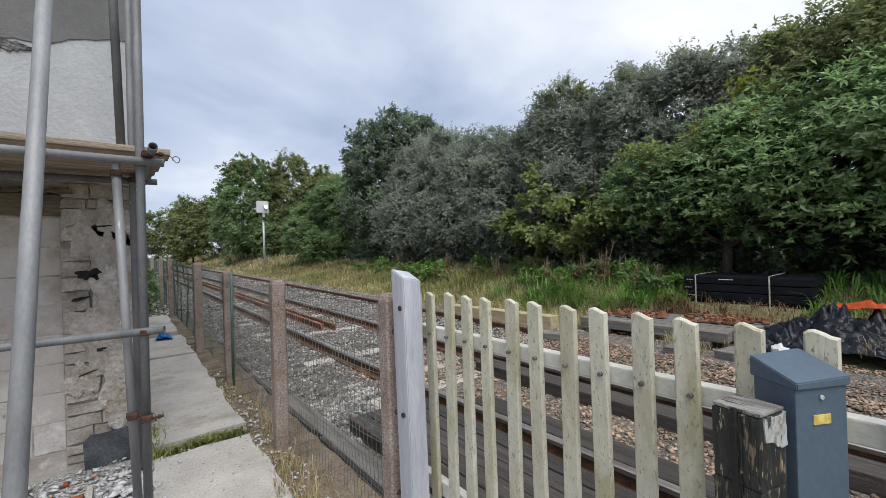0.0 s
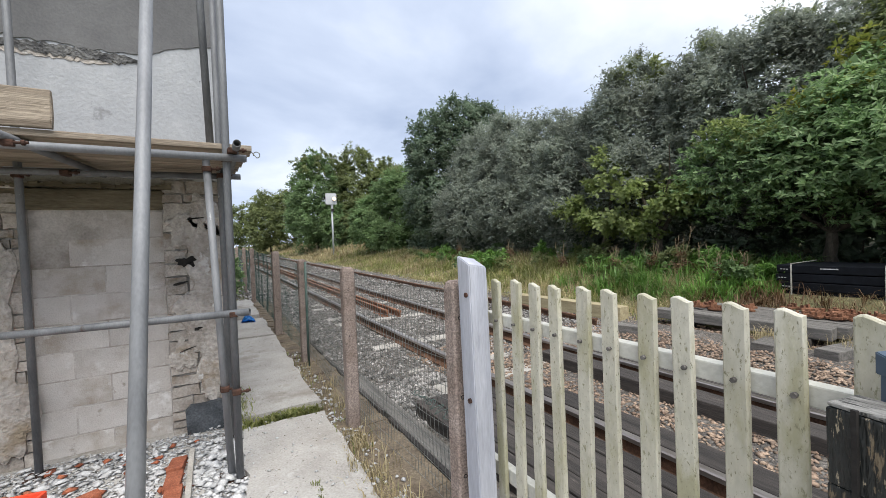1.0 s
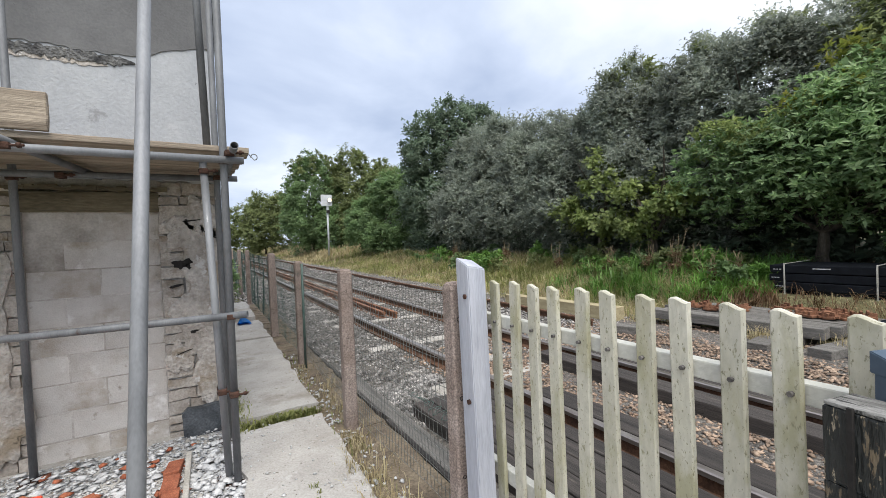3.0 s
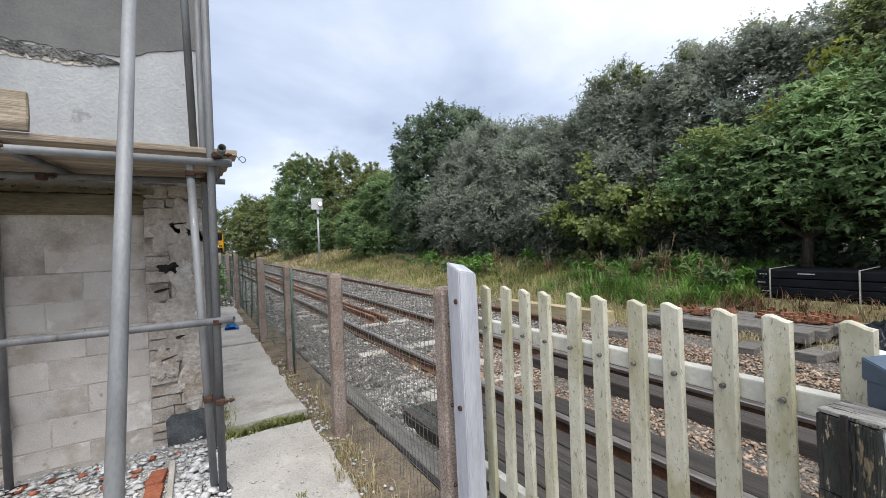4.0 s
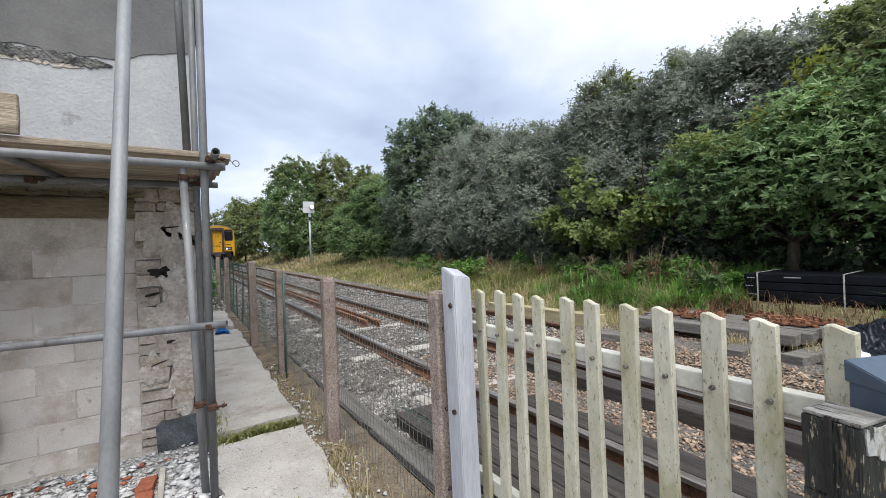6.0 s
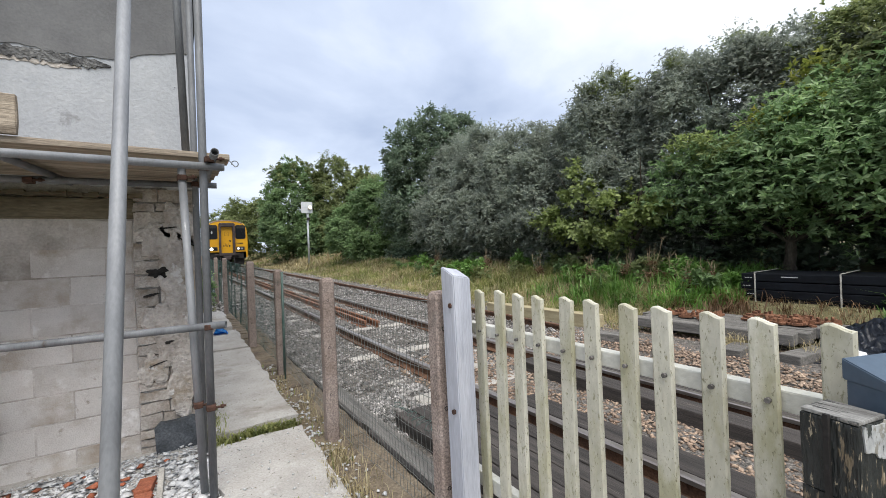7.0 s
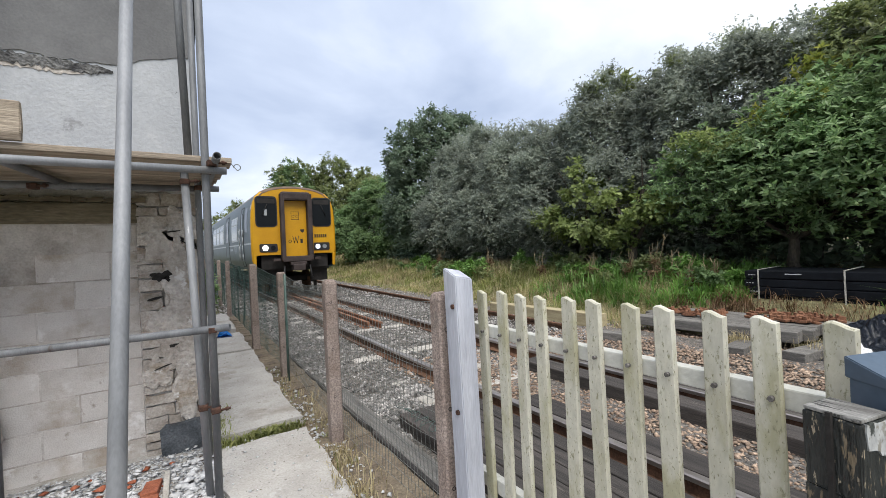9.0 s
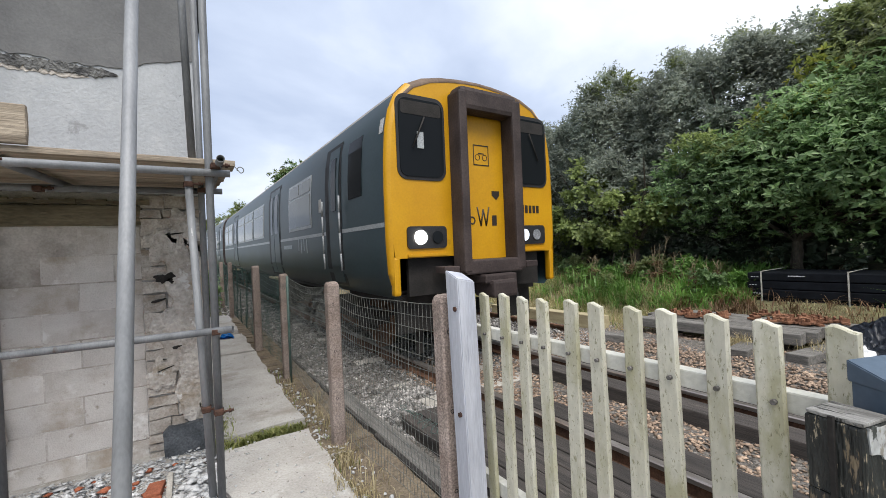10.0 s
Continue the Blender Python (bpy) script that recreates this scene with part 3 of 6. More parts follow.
def patch(cx0, cz0, rx, rz, y, seed, material, name="plaster_patch", label=""):
    r = random.Random(seed)
    ph = [r.uniform(0, 6.28) for _ in range(4)]
    pts = []
    for i in range(44):
        a = 2 * math.pi * i / 44
        k = 1 + 0.16 * math.sin(3 * a + ph[0]) + 0.12 * math.sin(5 * a + ph[1]) + 0.08 * math.sin(9 * a + ph[2]) + r.uniform(-0.05, 0.05)
        pts.append((min(max(cx0 + rx * k * math.cos(a), -6), CORNER), cz0 + rz * k * math.sin(a)))
    bm = plate(pts, y, WY + 0.03)
    top = [f for f in bm.faces if len(f.verts) > 8]
    r2 = bmesh.ops.inset_region(bm, faces=top, thickness=0.02, depth=0.008)
    return part(name, bm, material, gable, label)


patch(-0.02, 1.35, 0.16, 0.42, WY - 0.030, 1, M_PLASTER)
patch(-0.10, 0.95, 0.16, 0.30, WY - 0.028, 2, M_PLASTER)
patch(0.0, 0.55, 0.14, 0.34, WY - 0.031, 3, M_PLASTER)
patch(-0.16, 1.72, 0.15, 0.14, WY - 0.027, 4, M_PLASTER)
patch(0.06, 1.05, 0.08, 0.75, WY - 0.026, 15, M_PLASTER)
patch(-1.42, 1.2, 0.16, 0.5, WY - 0.03, 6, M_PLASTER)
patch(-1.36, 0.4, 0.15, 0.42, WY - 0.028, 7, M_PLASTER)
patch(-0.02, 1.86, 0.14, 0.16, WY - 0.027, 16, M_PLASTER)
patch(-0.24, 0.62, 0.09, 0.13, WY - 0.026, 17, M_PLASTER)
# no hollow is cut: a black plate on the plaster paints its shade
def hole(x0, z0, rx, rz, seed, tilt=0.0, label=""):
    r = random.Random(seed)
    ph = [r.uniform(0, 6.28) for _ in range(3)]
    pts = []
    for i in range(34):
        a = 2 * math.pi * i / 34
        q = 1.0 if min(rx, rz) > 0.012 else 0.35
        k = 1 + q * (0.22 * math.sin(2 * a + ph[0]) + 0.2 * math.sin(3 * a + ph[1]) + 0.13 * math.sin(7 * a + ph[2]) + r.uniform(-0.08, 0.08))
        u, w = rx * k * math.cos(a), rz * k * math.sin(a)
        pts.append((x0 + u * math.cos(tilt) - w * math.sin(tilt), z0 + u * math.sin(tilt) + w * math.cos(tilt)))
    part("hole", plate(pts, WY - 0.0405, WY - 0.02), M_HOLESHADE, gable, label)


hole(-0.185, 1.445, 0.06, 0.042, 4, 0.2, "ragged hole in the plaster, its shade a black plate")
hole(-0.14, 1.42, 0.022, 0.02, 5)
for k, (x0, z0, rx, rz, tl) in enumerate(((-0.235, 1.255, 0.055, 0.011, 0.25), (-0.20, 0.675, 0.06, 0.005, 0.3), (-0.12, 0.845, 0.03, 0.013, 0.0), (0.03, 1.70, 0.08, 0.007, -0.6), (-0.10, 1.82, 0.07, 0.006, 0.1))):
    hole(x0, z0, rx, rz, 50 + k, tl)

slate = plate(ragged([(-0.235, -0.06), (0.07, -0.07), (0.068, 0.19), (-0.20, 0.185), (-0.243, 0.15)], 0.005, 2, 0.05), WY - 0.10, WY - 0.035)
tagged(part("slate_slab", slate, M_SLATE), "dark broken slate slab leaning against the wall foot", "slate slab")

# ---- track ----
def line(dx, y0, y1, z, step=1.5, dy=0.0):
    n = max(2, int((y1 - y0) / step))
    return [(cx(y0 + (y1 - y0) * i / n) + dx, y0 + (y1 - y0) * i / n, z + rise(y0 + (y1 - y0) * i / n)) for i in range(n + 1)]


RAIL_Z = 0.07
FOOT = [(-0.07, -0.159), (0.07, -0.159), (0.07, -0.148), (0.012, -0.125), (0.010, -0.05), (-0.010, -0.05), (-0.012, -0.125), (-0.07, -0.148)]
HEAD = [(-0.010, -0.0495), (0.010, -0.0495), (0.035, -0.038), (0.035, -0.008), (0.024, 0.0), (-0.024, 0.0), (-0.035, -0.008), (-0.035, -0.038)]


def rail(dx, y0, y1, z, head, body, label, dirx=0.0):
    ob = thing("rail", cx(y0) + dx, y0, z - 0.159 + rise(y0), label, "rail", "rails")
    part("rail_foot", sweep(bmesh.new(), FOOT, line(dx, y0, y1, z)), body, ob)
    part("rail_head", sweep(bmesh.new(), HEAD, line(dx, y0, y1, z)), head, ob, "worn shiny running head" if head is M_RAIL_STEEL else "")
    return ob


rail(-0.752, -12, 108, RAIL_Z, M_RAIL_STEEL, M_RAIL_RUST, "rusty steel running rail with a worn head on ballast")
rail(0.752, -12, 108, RAIL_Z, M_RAIL_STEEL, M_RAIL_RUST, "rusty steel running rail with a worn head on ballast")
rail(2.68, 5.0, 60, 0.02, M_RAIL_RUST, M_RAIL_RUST, "disused dark rusty rail lying in the ballast")
rail(-0.10, 8.1, 60, 0.05, M_RAIL_SPARE, M_RAIL_SPARE, "spare orange-rusted rail laid between the running rails")
rail(0.10, 7.9, 60, 0.05, M_RAIL_SPARE, M_RAIL_SPARE, "spare orange-rusted rail laid between the running rails")

# sleepers, mostly buried
sl = to_mesh("sleeper", one_box(-1.25, 1.25, -0.125, 0.125, -0.2, 0.0, bevel=0.02), M_SLEEPER)
for k in range(0, 46):
    y = 3.9 + k * 0.68
    ob = new("sleeper", sl)
    ob.location = (cx(y), y, rise(y) - 0.088 - 0.012 * ((k * 7) % 3))
    tagged(ob, "pale concrete sleeper half buried in ballast", "sleeper", "sleepers")

# crossing decks of dark timber
def plank_deck(name, xs, y0, y1, z, thick, w, label):
    ob = thing(name, xs, y0, z - thick, label, "timber deck")
    n = max(1, round((w[1] - w[0]) / 0.17))
    pw = (w[1] - w[0]) / n
    for i in range(n):
        bm = one_box(w[0] + i * pw + 0.006, w[0] + (i + 1) * pw - 0.006, y0 + random.Random(i).uniform(-0.02, 0.02), y1, z - thick, z + random.Random(i + 5).uniform(-0.006, 0.004), bevel=0.008)
        part("plank", bm, M_TIMBER_DARK, ob)
    return ob


plank_deck("crossing_deck", 1.75, -6, 3.45, 0.03, 0.15, (1.62, 2.46), "dark weathered plank deck beside the running rail")
def baulk(x0, x1, y0, y1, z0, z1, material, label, name="timber_baulk", rz=0.0, cat="timber"):
    c = ((x0 + x1) / 2, (y0 + y1) / 2)
    bm = one_box(x0, x1, y0, y1, z0, z1, bevel=0.012)
    bmesh.ops.rotate(bm, verts=bm.verts, cent=(*c, z0), matrix=Matrix.Rotation(radians(rz), 3, "Z"))
    return tagged(part(name, bm, material), label, cat, "timbers")


baulk(2.72, 2.98, -5.5, 3.0, -0.13, 0.035, M_TIMBER_DARK, "dark timber baulk along the inside of the rail")
baulk(3.72, 3.98, -5.5, 4.0, -0.13, 0.035, M_TIMBER_DARK, "dark timber baulk along the inside of the far rail")
baulk(4.20, 4.46, -5.5, 3.6, -0.13, 0.03, M_TIMBER_DARK, "dark timber baulk along the outside of the far rail")
baulk(6.45, 6.72, 4.9, 7.9, -0.1, 0.17, M_TIMBER_YELLOW, "pale new timber baulk lying beside the ballast", rz=4)
# bottom board along the mesh fence
for y0, y1 in ((1.75, 3.4), (3.6, 5.75), (6.0, 7.7)):
    baulk(1.32, 1.362, y0, y1, -0.2 + rise(y0), -0.028 + rise(y0), M_TIMBER_DARK, "dark weathered edging board beside the wire fence", "edging_board", cat="board")

baulk(1.372, 1.535, 1.2, 4.7, -0.2, -0.045, M_TIMBER_GREY, "flat grey brown plank behind the edging board", "plank", cat="board")

# loose stones
def stones(name, n, region, size, material, label, seed, zf, flat=0.7, parent=None):
    rng = np.random.default_rng(seed)
    base = np.array([(1, 0, 0), (-1, 0, 0), (0, 1, 0), (0, -1, 0), (0, 0, 1), (0, 0, -1)], float)
    tri = np.array([(0, 2, 4), (2, 1, 4), (1, 3, 4), (3, 0, 4), (2, 0, 5), (1, 2, 5), (3, 1, 5), (0, 3, 5)])
    x0, x1, y0, y1 = region
    u = rng.random(n)
    px, py = rng.uniform(x0, x1, n), y0 + (y1 - y0) * u ** (1.6 if y1 - y0 > 12 else 1.0)
    s = rng.uniform(*size, n)
    v = base[None] * rng.uniform(0.6, 1.25, (n, 6, 1)) + rng.normal(0, 0.22, (n, 6, 3))
    v *= s[:, None, None]
    v[:, :, 2] *= flat
    a = rng.uniform(0, 6.28, n)
    c, sn = np.cos(a)[:, None], np.sin(a)[:, None]
    X, Y = v[:, :, 0] * c - v[:, :, 1] * sn, v[:, :, 0] * sn + v[:, :, 1] * c
    pz = np.array([zf(a1, b1) for a1, b1 in zip(px, py)]) + s * 0.25 * flat
    co = np.stack([X + px[:, None], Y + py[:, None], v[:, :, 2] + pz[:, None]], -1).reshape(-1, 3)
    f = (np.arange(n)[:, None, None] * 6 + tri[None]).reshape(-1, 3)
    ob = new(name, raw_mesh(name, co, f, material))
    return tagged(ob, label, "stones", kind="stuff")


def bed_z(x, y):
    return rise(y) - 0.10 + 0.03 * noise.noise(Vector(((x + 3.35 - cx(y)) * 2.1, y * 2.1, 3)))


stones("ballast_stones", 22500, (1.4, 7.4, 4.4, 13), (0.013, 0.034), M_BALLAST_GREY, "loose grey crushed ballast stones", 1, bed_z)
stones("ballast_stones", 9000, (0.6, 7.0, 13, 50), (0.025, 0.055), M_BALLAST_GREY, "loose grey crushed ballast stones", 2, bed_z)
stones("ballast_stones", 22000, (2.4, 7.3, -1.6, 5.4), (0.012, 0.034), M_BALLAST_BROWN, "loose brown crushed ballast stones at the crossing", 3, bed_z, 0.5)
stones("ballast_stones", 1700, (1.56, 2.4, 3.2, 4.4), (0.015, 0.034), M_BALLAST_GREY, "loose grey crushed ballast stones by the deck", 4, bed_z)

# ---- scaffold ----
def pole(name, p0, p1, material, label, group="scaffold tubes"):
    ob = thing(name, *p0, label, "scaffold tube", group)
    part("tube", tube(bmesh.new(), p0, p1, 0.0242, 18), material, ob)
    if name == "scaffold_standard":
        x, y, z = p0
        part("base_plate", one_box(x - 0.075, x + 0.075, y - 0.075, y + 0.075, z - 0.03, z - 0.022), M_RUST, ob)
        part("spigot", tube(bmesh.new(), (x, y, z - 0.022), (x, y, z + 0.06), 0.019, 10, cap=True), M_RUST, ob)
    return ob


T_OLD, T_NEW = "dull grey galvanised scaffold tube", "pale galvanised scaffold standard speckled with plaster"
pole("scaffold_standard", (-0.215, 1.116, -0.03), (-0.165, 2.514, 3.6), M_GALV, "pale galvanised scaffold tube raked against the deck")
pole("scaffold_standard", (0.121, 3.10, -0.03), (0.140, 3.10, 4.6), M_GALV_OLD, T_OLD)
pole("scaffold_standard", (0.074, 3.2, -0.03), (0.010, 3.2, 2.15), M_GALV, T_NEW)
pole("scaffold_brace", (0.040, 3.25, 2.27), (-0.006, 3.25, 4.6), M_GALV_OLD, "grey scaffold brace tube above the deck")
pole("scaffold_standard", (0.100, 3.85, -0.03), (0.110, 3.85, 4.6), M_GALV_OLD, T_OLD)
pole("scaffold_standard", (-1.14, 4.00, -0.03), (-1.178, 4.00, 4.6), M_GALV_OLD, T_OLD)
pole("scaffold_ledger", (-2.165, 3.993, 0.998), (0.225, 3.035, 1.106), M_GALV_OLD, "grey scaffold tie tube running across the wall")
pole("scaffold_ledger", (-3.1, 3.05, 2.147), (0.25, 3.05, 2.149), M_GALV, "grey scaffold ledger under the deck boards")
pole("scaffold_ledger", (-2.9, 3.88, 2.112), (0.259, 3.88, 2.154), M_GALV_OLD, "grey scaffold ledger under the deck boards")
pole("scaffold_standard", (-2.3, 3.10, -0.03), (-2.3, 3.10, 4.6), M_GALV_OLD, T_OLD)
pole("scaffold_ledger", (-3.1, 3.05, 3.25), (-0.74, 3.05, 3.25), M_GALV_OLD, "grey scaffold guard tube above the deck")
pole("scaffold_transom", (-0.95, 2.88, 2.19), (-0.70, 4.12, 2.165), M_GALV_OLD, "grey scaffold transom under the deck boards")
pole("scaffold_transom", (0.187, 2.88, 2.210), (0.172, 4.12, 2.165), M_GALV_OLD, "grey scaffold transom with an open end")

deck_z = 2.214
for i in range(5):
    y0 = 3.10 + i * 0.222
    ob = thing("scaffold_board", -1.2, y0, deck_z, "rough sawn wooden scaffold board on the deck", "scaffold board", "scaffold boards")
    bm = one_box(-3.4, 0.292 - 0.015 * i, y0, y0 + 0.216, deck_z, deck_z + 0.038 + 0.002 * (i % 2), bevel=0.004)
    bmesh.ops.subdivide_edges(bm, edges=[e for e in bm.edges if e.calc_length() > 1], cuts=14)
    part("board", roughen(bm, 0.004, 1.7, i * 3.1), M_BOARD, ob)
toe = one_box(-3.4, -0.733, 3.072, 3.112, deck_z + 0.042, deck_z + 0.262, bevel=0.006)
bmesh.ops.subdivide_edges(toe, edges=toe.edges[:], cuts=4)
tagged(part("toe_board", roughen(toe, 0.006, 14), M_BOARD), "thick weathered timber toe board standing on the deck edge", "toe board")


def coupler(x, y, z, label="rusty scaffold coupler clamped round two tubes"):
    ob = thing("scaffold_coupler", x, y, z, label, "coupler", "scaffold couplers")
    part("collar", tube(bmesh.new(), (x, y, z - 0.017), (x, y, z + 0.017), 0.031, 14, 0.009), M_RUST, ob)
    part("saddle", one_box(x - 0.026, x + 0.026, y - 0.055, y - 0.02, z - 0.018, z + 0.018, bevel=0.006), M_RUST, ob)
    part("bolt", tube(bmesh.new(), (x + 0.02, y - 0.045, z), (x + 0.085, y - 0.05, z + 0.004), 0.008, 8, cap=True), M_RUST, ob)
    part("nut", tube(bmesh.new(), (x + 0.055, y - 0.048, z + 0.002), (x + 0.072, y - 0.049, z + 0.003), 0.015, 6, cap=True), M_RUST, ob)


coupler(0.128, 3.10, 1.096)
coupler(0.131, 3.10, 2.145)
coupler(0.165, 3.05, 2.19)
coupler(0.124, 3.10, 0.567)
coupler(0.056, 3.2, 0.57, "rusty swivel coupler tying a brace tube to a standard")
coupler(0.012, 3.22, 2.09)
coupler(0.108, 3.85, 2.15)
coupler(-0.86, 3.83, 2.12)
coupler(-0.90, 3.05, 2.15)
coupler(-1.158, 4.00, 2.12)

# ---- wire fence with concrete posts ----
def concrete_post(x, y, h, w=0.105, dome=True, label="brown aggregate concrete fence post"):
    z = rise(y)
    bm = bmesh.new()
    prof = [(1.0, -0.4), (1.0, h - 0.035), (0.86, h - 0.012), (0.6, h)] if dome else [(1.0, -0.4), (1.0, h - 0.01), (0.9, h)]
    rings = []
    for s, zz in prof:
        a = w / 2 * s
        c = 0.2 * a
        rings.append([bm.verts.new((x + dx, y + dy, z + zz)) for dx, dy in ((a - c, -a), (a, -a + c), (a, a - c), (a - c, a), (-a + c, a), (-a, a - c), (-a, -a + c), (-a + c, -a))])
    for r0, r1 in zip(rings, rings[1:]):
        for i in range(8):
            bm.faces.new((r0[i], r0[(i + 1) % 8], r1[(i + 1) % 8], r1[i]))
    bm.faces.new(rings[-1])
    ob = thing("fence_post", x, y, z, label, "fence post", "concrete fence posts")
    part("shaft", bm, M_POSTC, ob)
    for hz in (0.35, 0.75, 1.15):
        if hz < h - 0.1:
            part("tie_hole", tube(bmesh.new(), (x - 0.01, y - w / 2 - 0.002, z + hz), (x - 0.01, y - w / 2 + 0.03, z + hz), 0.011, 8, 0.003), M_UNDER, ob)
    return ob


POSTS = [(1.09, 1.755, 1.335), (1.03, 3.47, 1.34), (1.07, 5.75, 1.345), (0.99, 7.75, 1.42), (0.955, 12.2, 1.42), (0.93, 15.0, 1.4), (0.86, 18.0, 1.4), (0.78, 21.0, 1.4), (0.68, 24.0, 1.4)]
for k, (x, y, h) in enumerate(POSTS):
    concrete_post(x, y, h, 0.095 if k == 0 else (0.12 if k == 3 else 0.105), label="brown aggregate concrete fence post with a rounded top" if k != 3 else "thicker concrete fence post with drilled holes")
tagged(part("fence_stake", tube(bmesh.new(), (1.07, 5.55, -0.2), (1.075, 5.53, 1.33), 0.016, 8, cap=True), M_WIREGREEN), "thin green steel stake beside a fence post", "stake")


def wire_panel(a, b, green=False):
    (xa, ya, ha), (xb, yb, hb) = a, b
    rnd = random.Random(int(ya * 10))
    ln = yb - ya
    dv, dh = 0.045, 0.07
    nv, nh = int(ln / dv), 16
    verts, faces = [], []

    def at(u, v):
        y = ya + ln * u
        sag = 0.055 * math.sin(math.pi * u) * v * (1 + 0.25 * math.sin(7 * u + ya))
        wob = 0.028 * math.sin(math.pi * u) * noise.noise(Vector((y * 1.6, v * 2.5, ya)))
        top = (ha + (hb - ha) * u) - 0.05
        return Vector((xa + (xb - xa) * u + 0.055 + wob * 1.6, y + 0.35 * wob, rise(y) + 0.02 + (top - 0.02) * v - sag))

    def strand(pts, r):
        for p, q in zip(pts, pts[1:]):
            d = (q - p).normalized()
            u1 = d.cross(Vector((1, 0, 0)))
            u1 = u1.normalized() if u1.length > 0.01 else Vector((0, 0, 1))
            w1 = d.cross(u1)
            k = len(verts)
            for c in (p, q):
                for j in range(3):
                    an = 2.094 * j
                    verts.append(c + (u1 * math.cos(an) + w1 * math.sin(an)) * r)
            for j in range(3):
                faces.append((k + j, k + (j + 1) % 3, k + 3 + (j + 1) % 3, k + 3 + j))

    for i in range(nv + 1):
        strand([at(i / nv, j / 6) for j in range(7)], 0.0019)
    for j in range(nh + 1):
        strand([at(i / 14, j / nh) for i in range(15)], 0.003 if j == nh else 0.002)
    ob = new("wire_mesh", raw_mesh("wire_mesh", verts, faces, M_WIREGREEN if green else M_WIRE))
    tagged(ob, "sagging green wire mesh panel between concrete posts" if green else "sagging galvanised wire mesh panel between concrete posts", "wire mesh", "wire mesh panels")


for k in range(len(POSTS) - 1):
    wire_panel(POSTS[k], POSTS[k + 1], green=k >= 2)

# ---- white end post and cream picket fence ----
PX = 1.20
end_post = thing("white_post", 1.13, 1.60, 0, "weathered white painted timber post with a slanted top", "post")
bm = bmesh.new()
v = [bm.verts.new(p) for p in ((1.055, 1.53, -0.3), (1.155, 1.53, -0.3), (1.155, 1.635, -0.3), (1.055, 1.635, -0.3), (1.045, 1.555, 1.425), (1.145, 1.555, 1.405), (1.145, 1.66, 1.445), (1.045, 1.66, 1.465))]
for f in ((0, 1, 5, 4), (1, 2, 6, 5), (2, 3, 7, 6), (3, 0, 4, 7), (4, 5, 6, 7)):
    bm.faces.new([v[i] for i in f])
bmesh.ops.recalc_face_normals(bm, faces=bm.faces)
bmesh.ops.bevel(bm, geom=bm.edges[:], offset=0.005, segments=2, affect="EDGES")
part("shaft", bm, M_WPOST, end_post)
for z in (1.28, 0.78, 0.3):
    part("bolt_head", tube(bmesh.new(), (1.052, 1.585, z), (1.038, 1.585, z), 0.012, 8, cap=True), M_RUST, end_post)


def picket_mesh(w, t, h):
    """A picket with a curved, pointed-shoulder top, faces toward -x."""
    bm = bmesh.new()
    outline = [(-w / 2, -0.12), (w / 2, -0.12), (w / 2, h - 0.008), (w * 0.38, h - 0.002), (w * 0.2, h), (-w * 0.05, h - 0.005), (-w * 0.25, h - 0.011), (-w / 2, h - 0.014)]
    a = [bm.verts.new((-t / 2, y, z)) for y, z in outline]
    b = [bm.verts.new((t / 2, y, z)) for y, z in outline]
    bm.faces.new(a)
    bm.faces.new(b[::-1])
    for i in range(len(a)):
        bm.faces.new((a[i], b[i], b[(i + 1) % len(a)], a[(i + 1) % len(a)]))
    bmesh.ops.recalc_face_normals(bm, faces=bm.faces)
    bmesh.ops.bevel(bm, geom=[e for e in bm.edges if abs(e.verts[0].co.x - e.verts[1].co.x) < 1e-5], offset=0.004, segments=1, affect="EDGES")
    return to_mesh("picket", bm, M_CREAM)


fence = thing("picket_fence", PX, 0.8, 0, "cream painted wooden picket fence with green algae stains", "fence")
pm = picket_mesh(0.058, 0.022, 1.348)
rp = random.Random(4)
for i in range(18):
    y = 1.658 if i == 0 else 1.6735 - i * 0.1268
    ob = new("picket", pm)
    ob.parent = fence
    ob.matrix_basis = pose(0, y - 0.8, rp.uniform(-0.004, 0.004), rp.uniform(-0.6, 0.6), 0, rp.uniform(-3, 3))
    part("picket_bolt", tube(bmesh.new(), (PX - 0.024, y, 1.148), (PX - 0.009, y, 1.148), 0.007, 6, cap=True), M_BOLT, fence)
for z0, z1 in ((1.118, 1.172), (0.36, 0.43)):
    part("rail", one_box(PX + 0.0135, PX + 0.055, -0.62, 1.70, z0, z1, bevel=0.005), M_RAILWHITE, fence, "whiter painted horizontal rail")

# ---- vegetation ----
def leaves(pos, d, up, size, aspect, rng):
    """Folded leaf blades at pos, growing along d with their faces turned to up."""
    n = len(pos)
    d = d / (np.linalg.norm(d, axis=1, keepdims=True) + 1e-9)
    s = np.cross(d, up)
    s /= np.linalg.norm(s, axis=1, keepdims=True) + 1e-9
    nn = np.cross(s, d)
    L = size * rng.uniform(0.6, 1.3, (n, 1))
    W = L * aspect * 0.5
    v = np.empty((n, 4, 3))
    v[:, 0] = pos
    v[:, 1] = pos + d * L * 0.5 + s * W + nn * W * 0.3
    v[:, 2] = pos + d * L - nn * L * 0.12
    v[:, 3] = pos + d * L * 0.5 - s * W + nn * W * 0.3
    f = np.arange(n)[:, None, None] * 4 + np.array(((0, 1, 2), (0, 2, 3)))[None]
    return v.reshape(-1, 3), f.reshape(-1, 3)


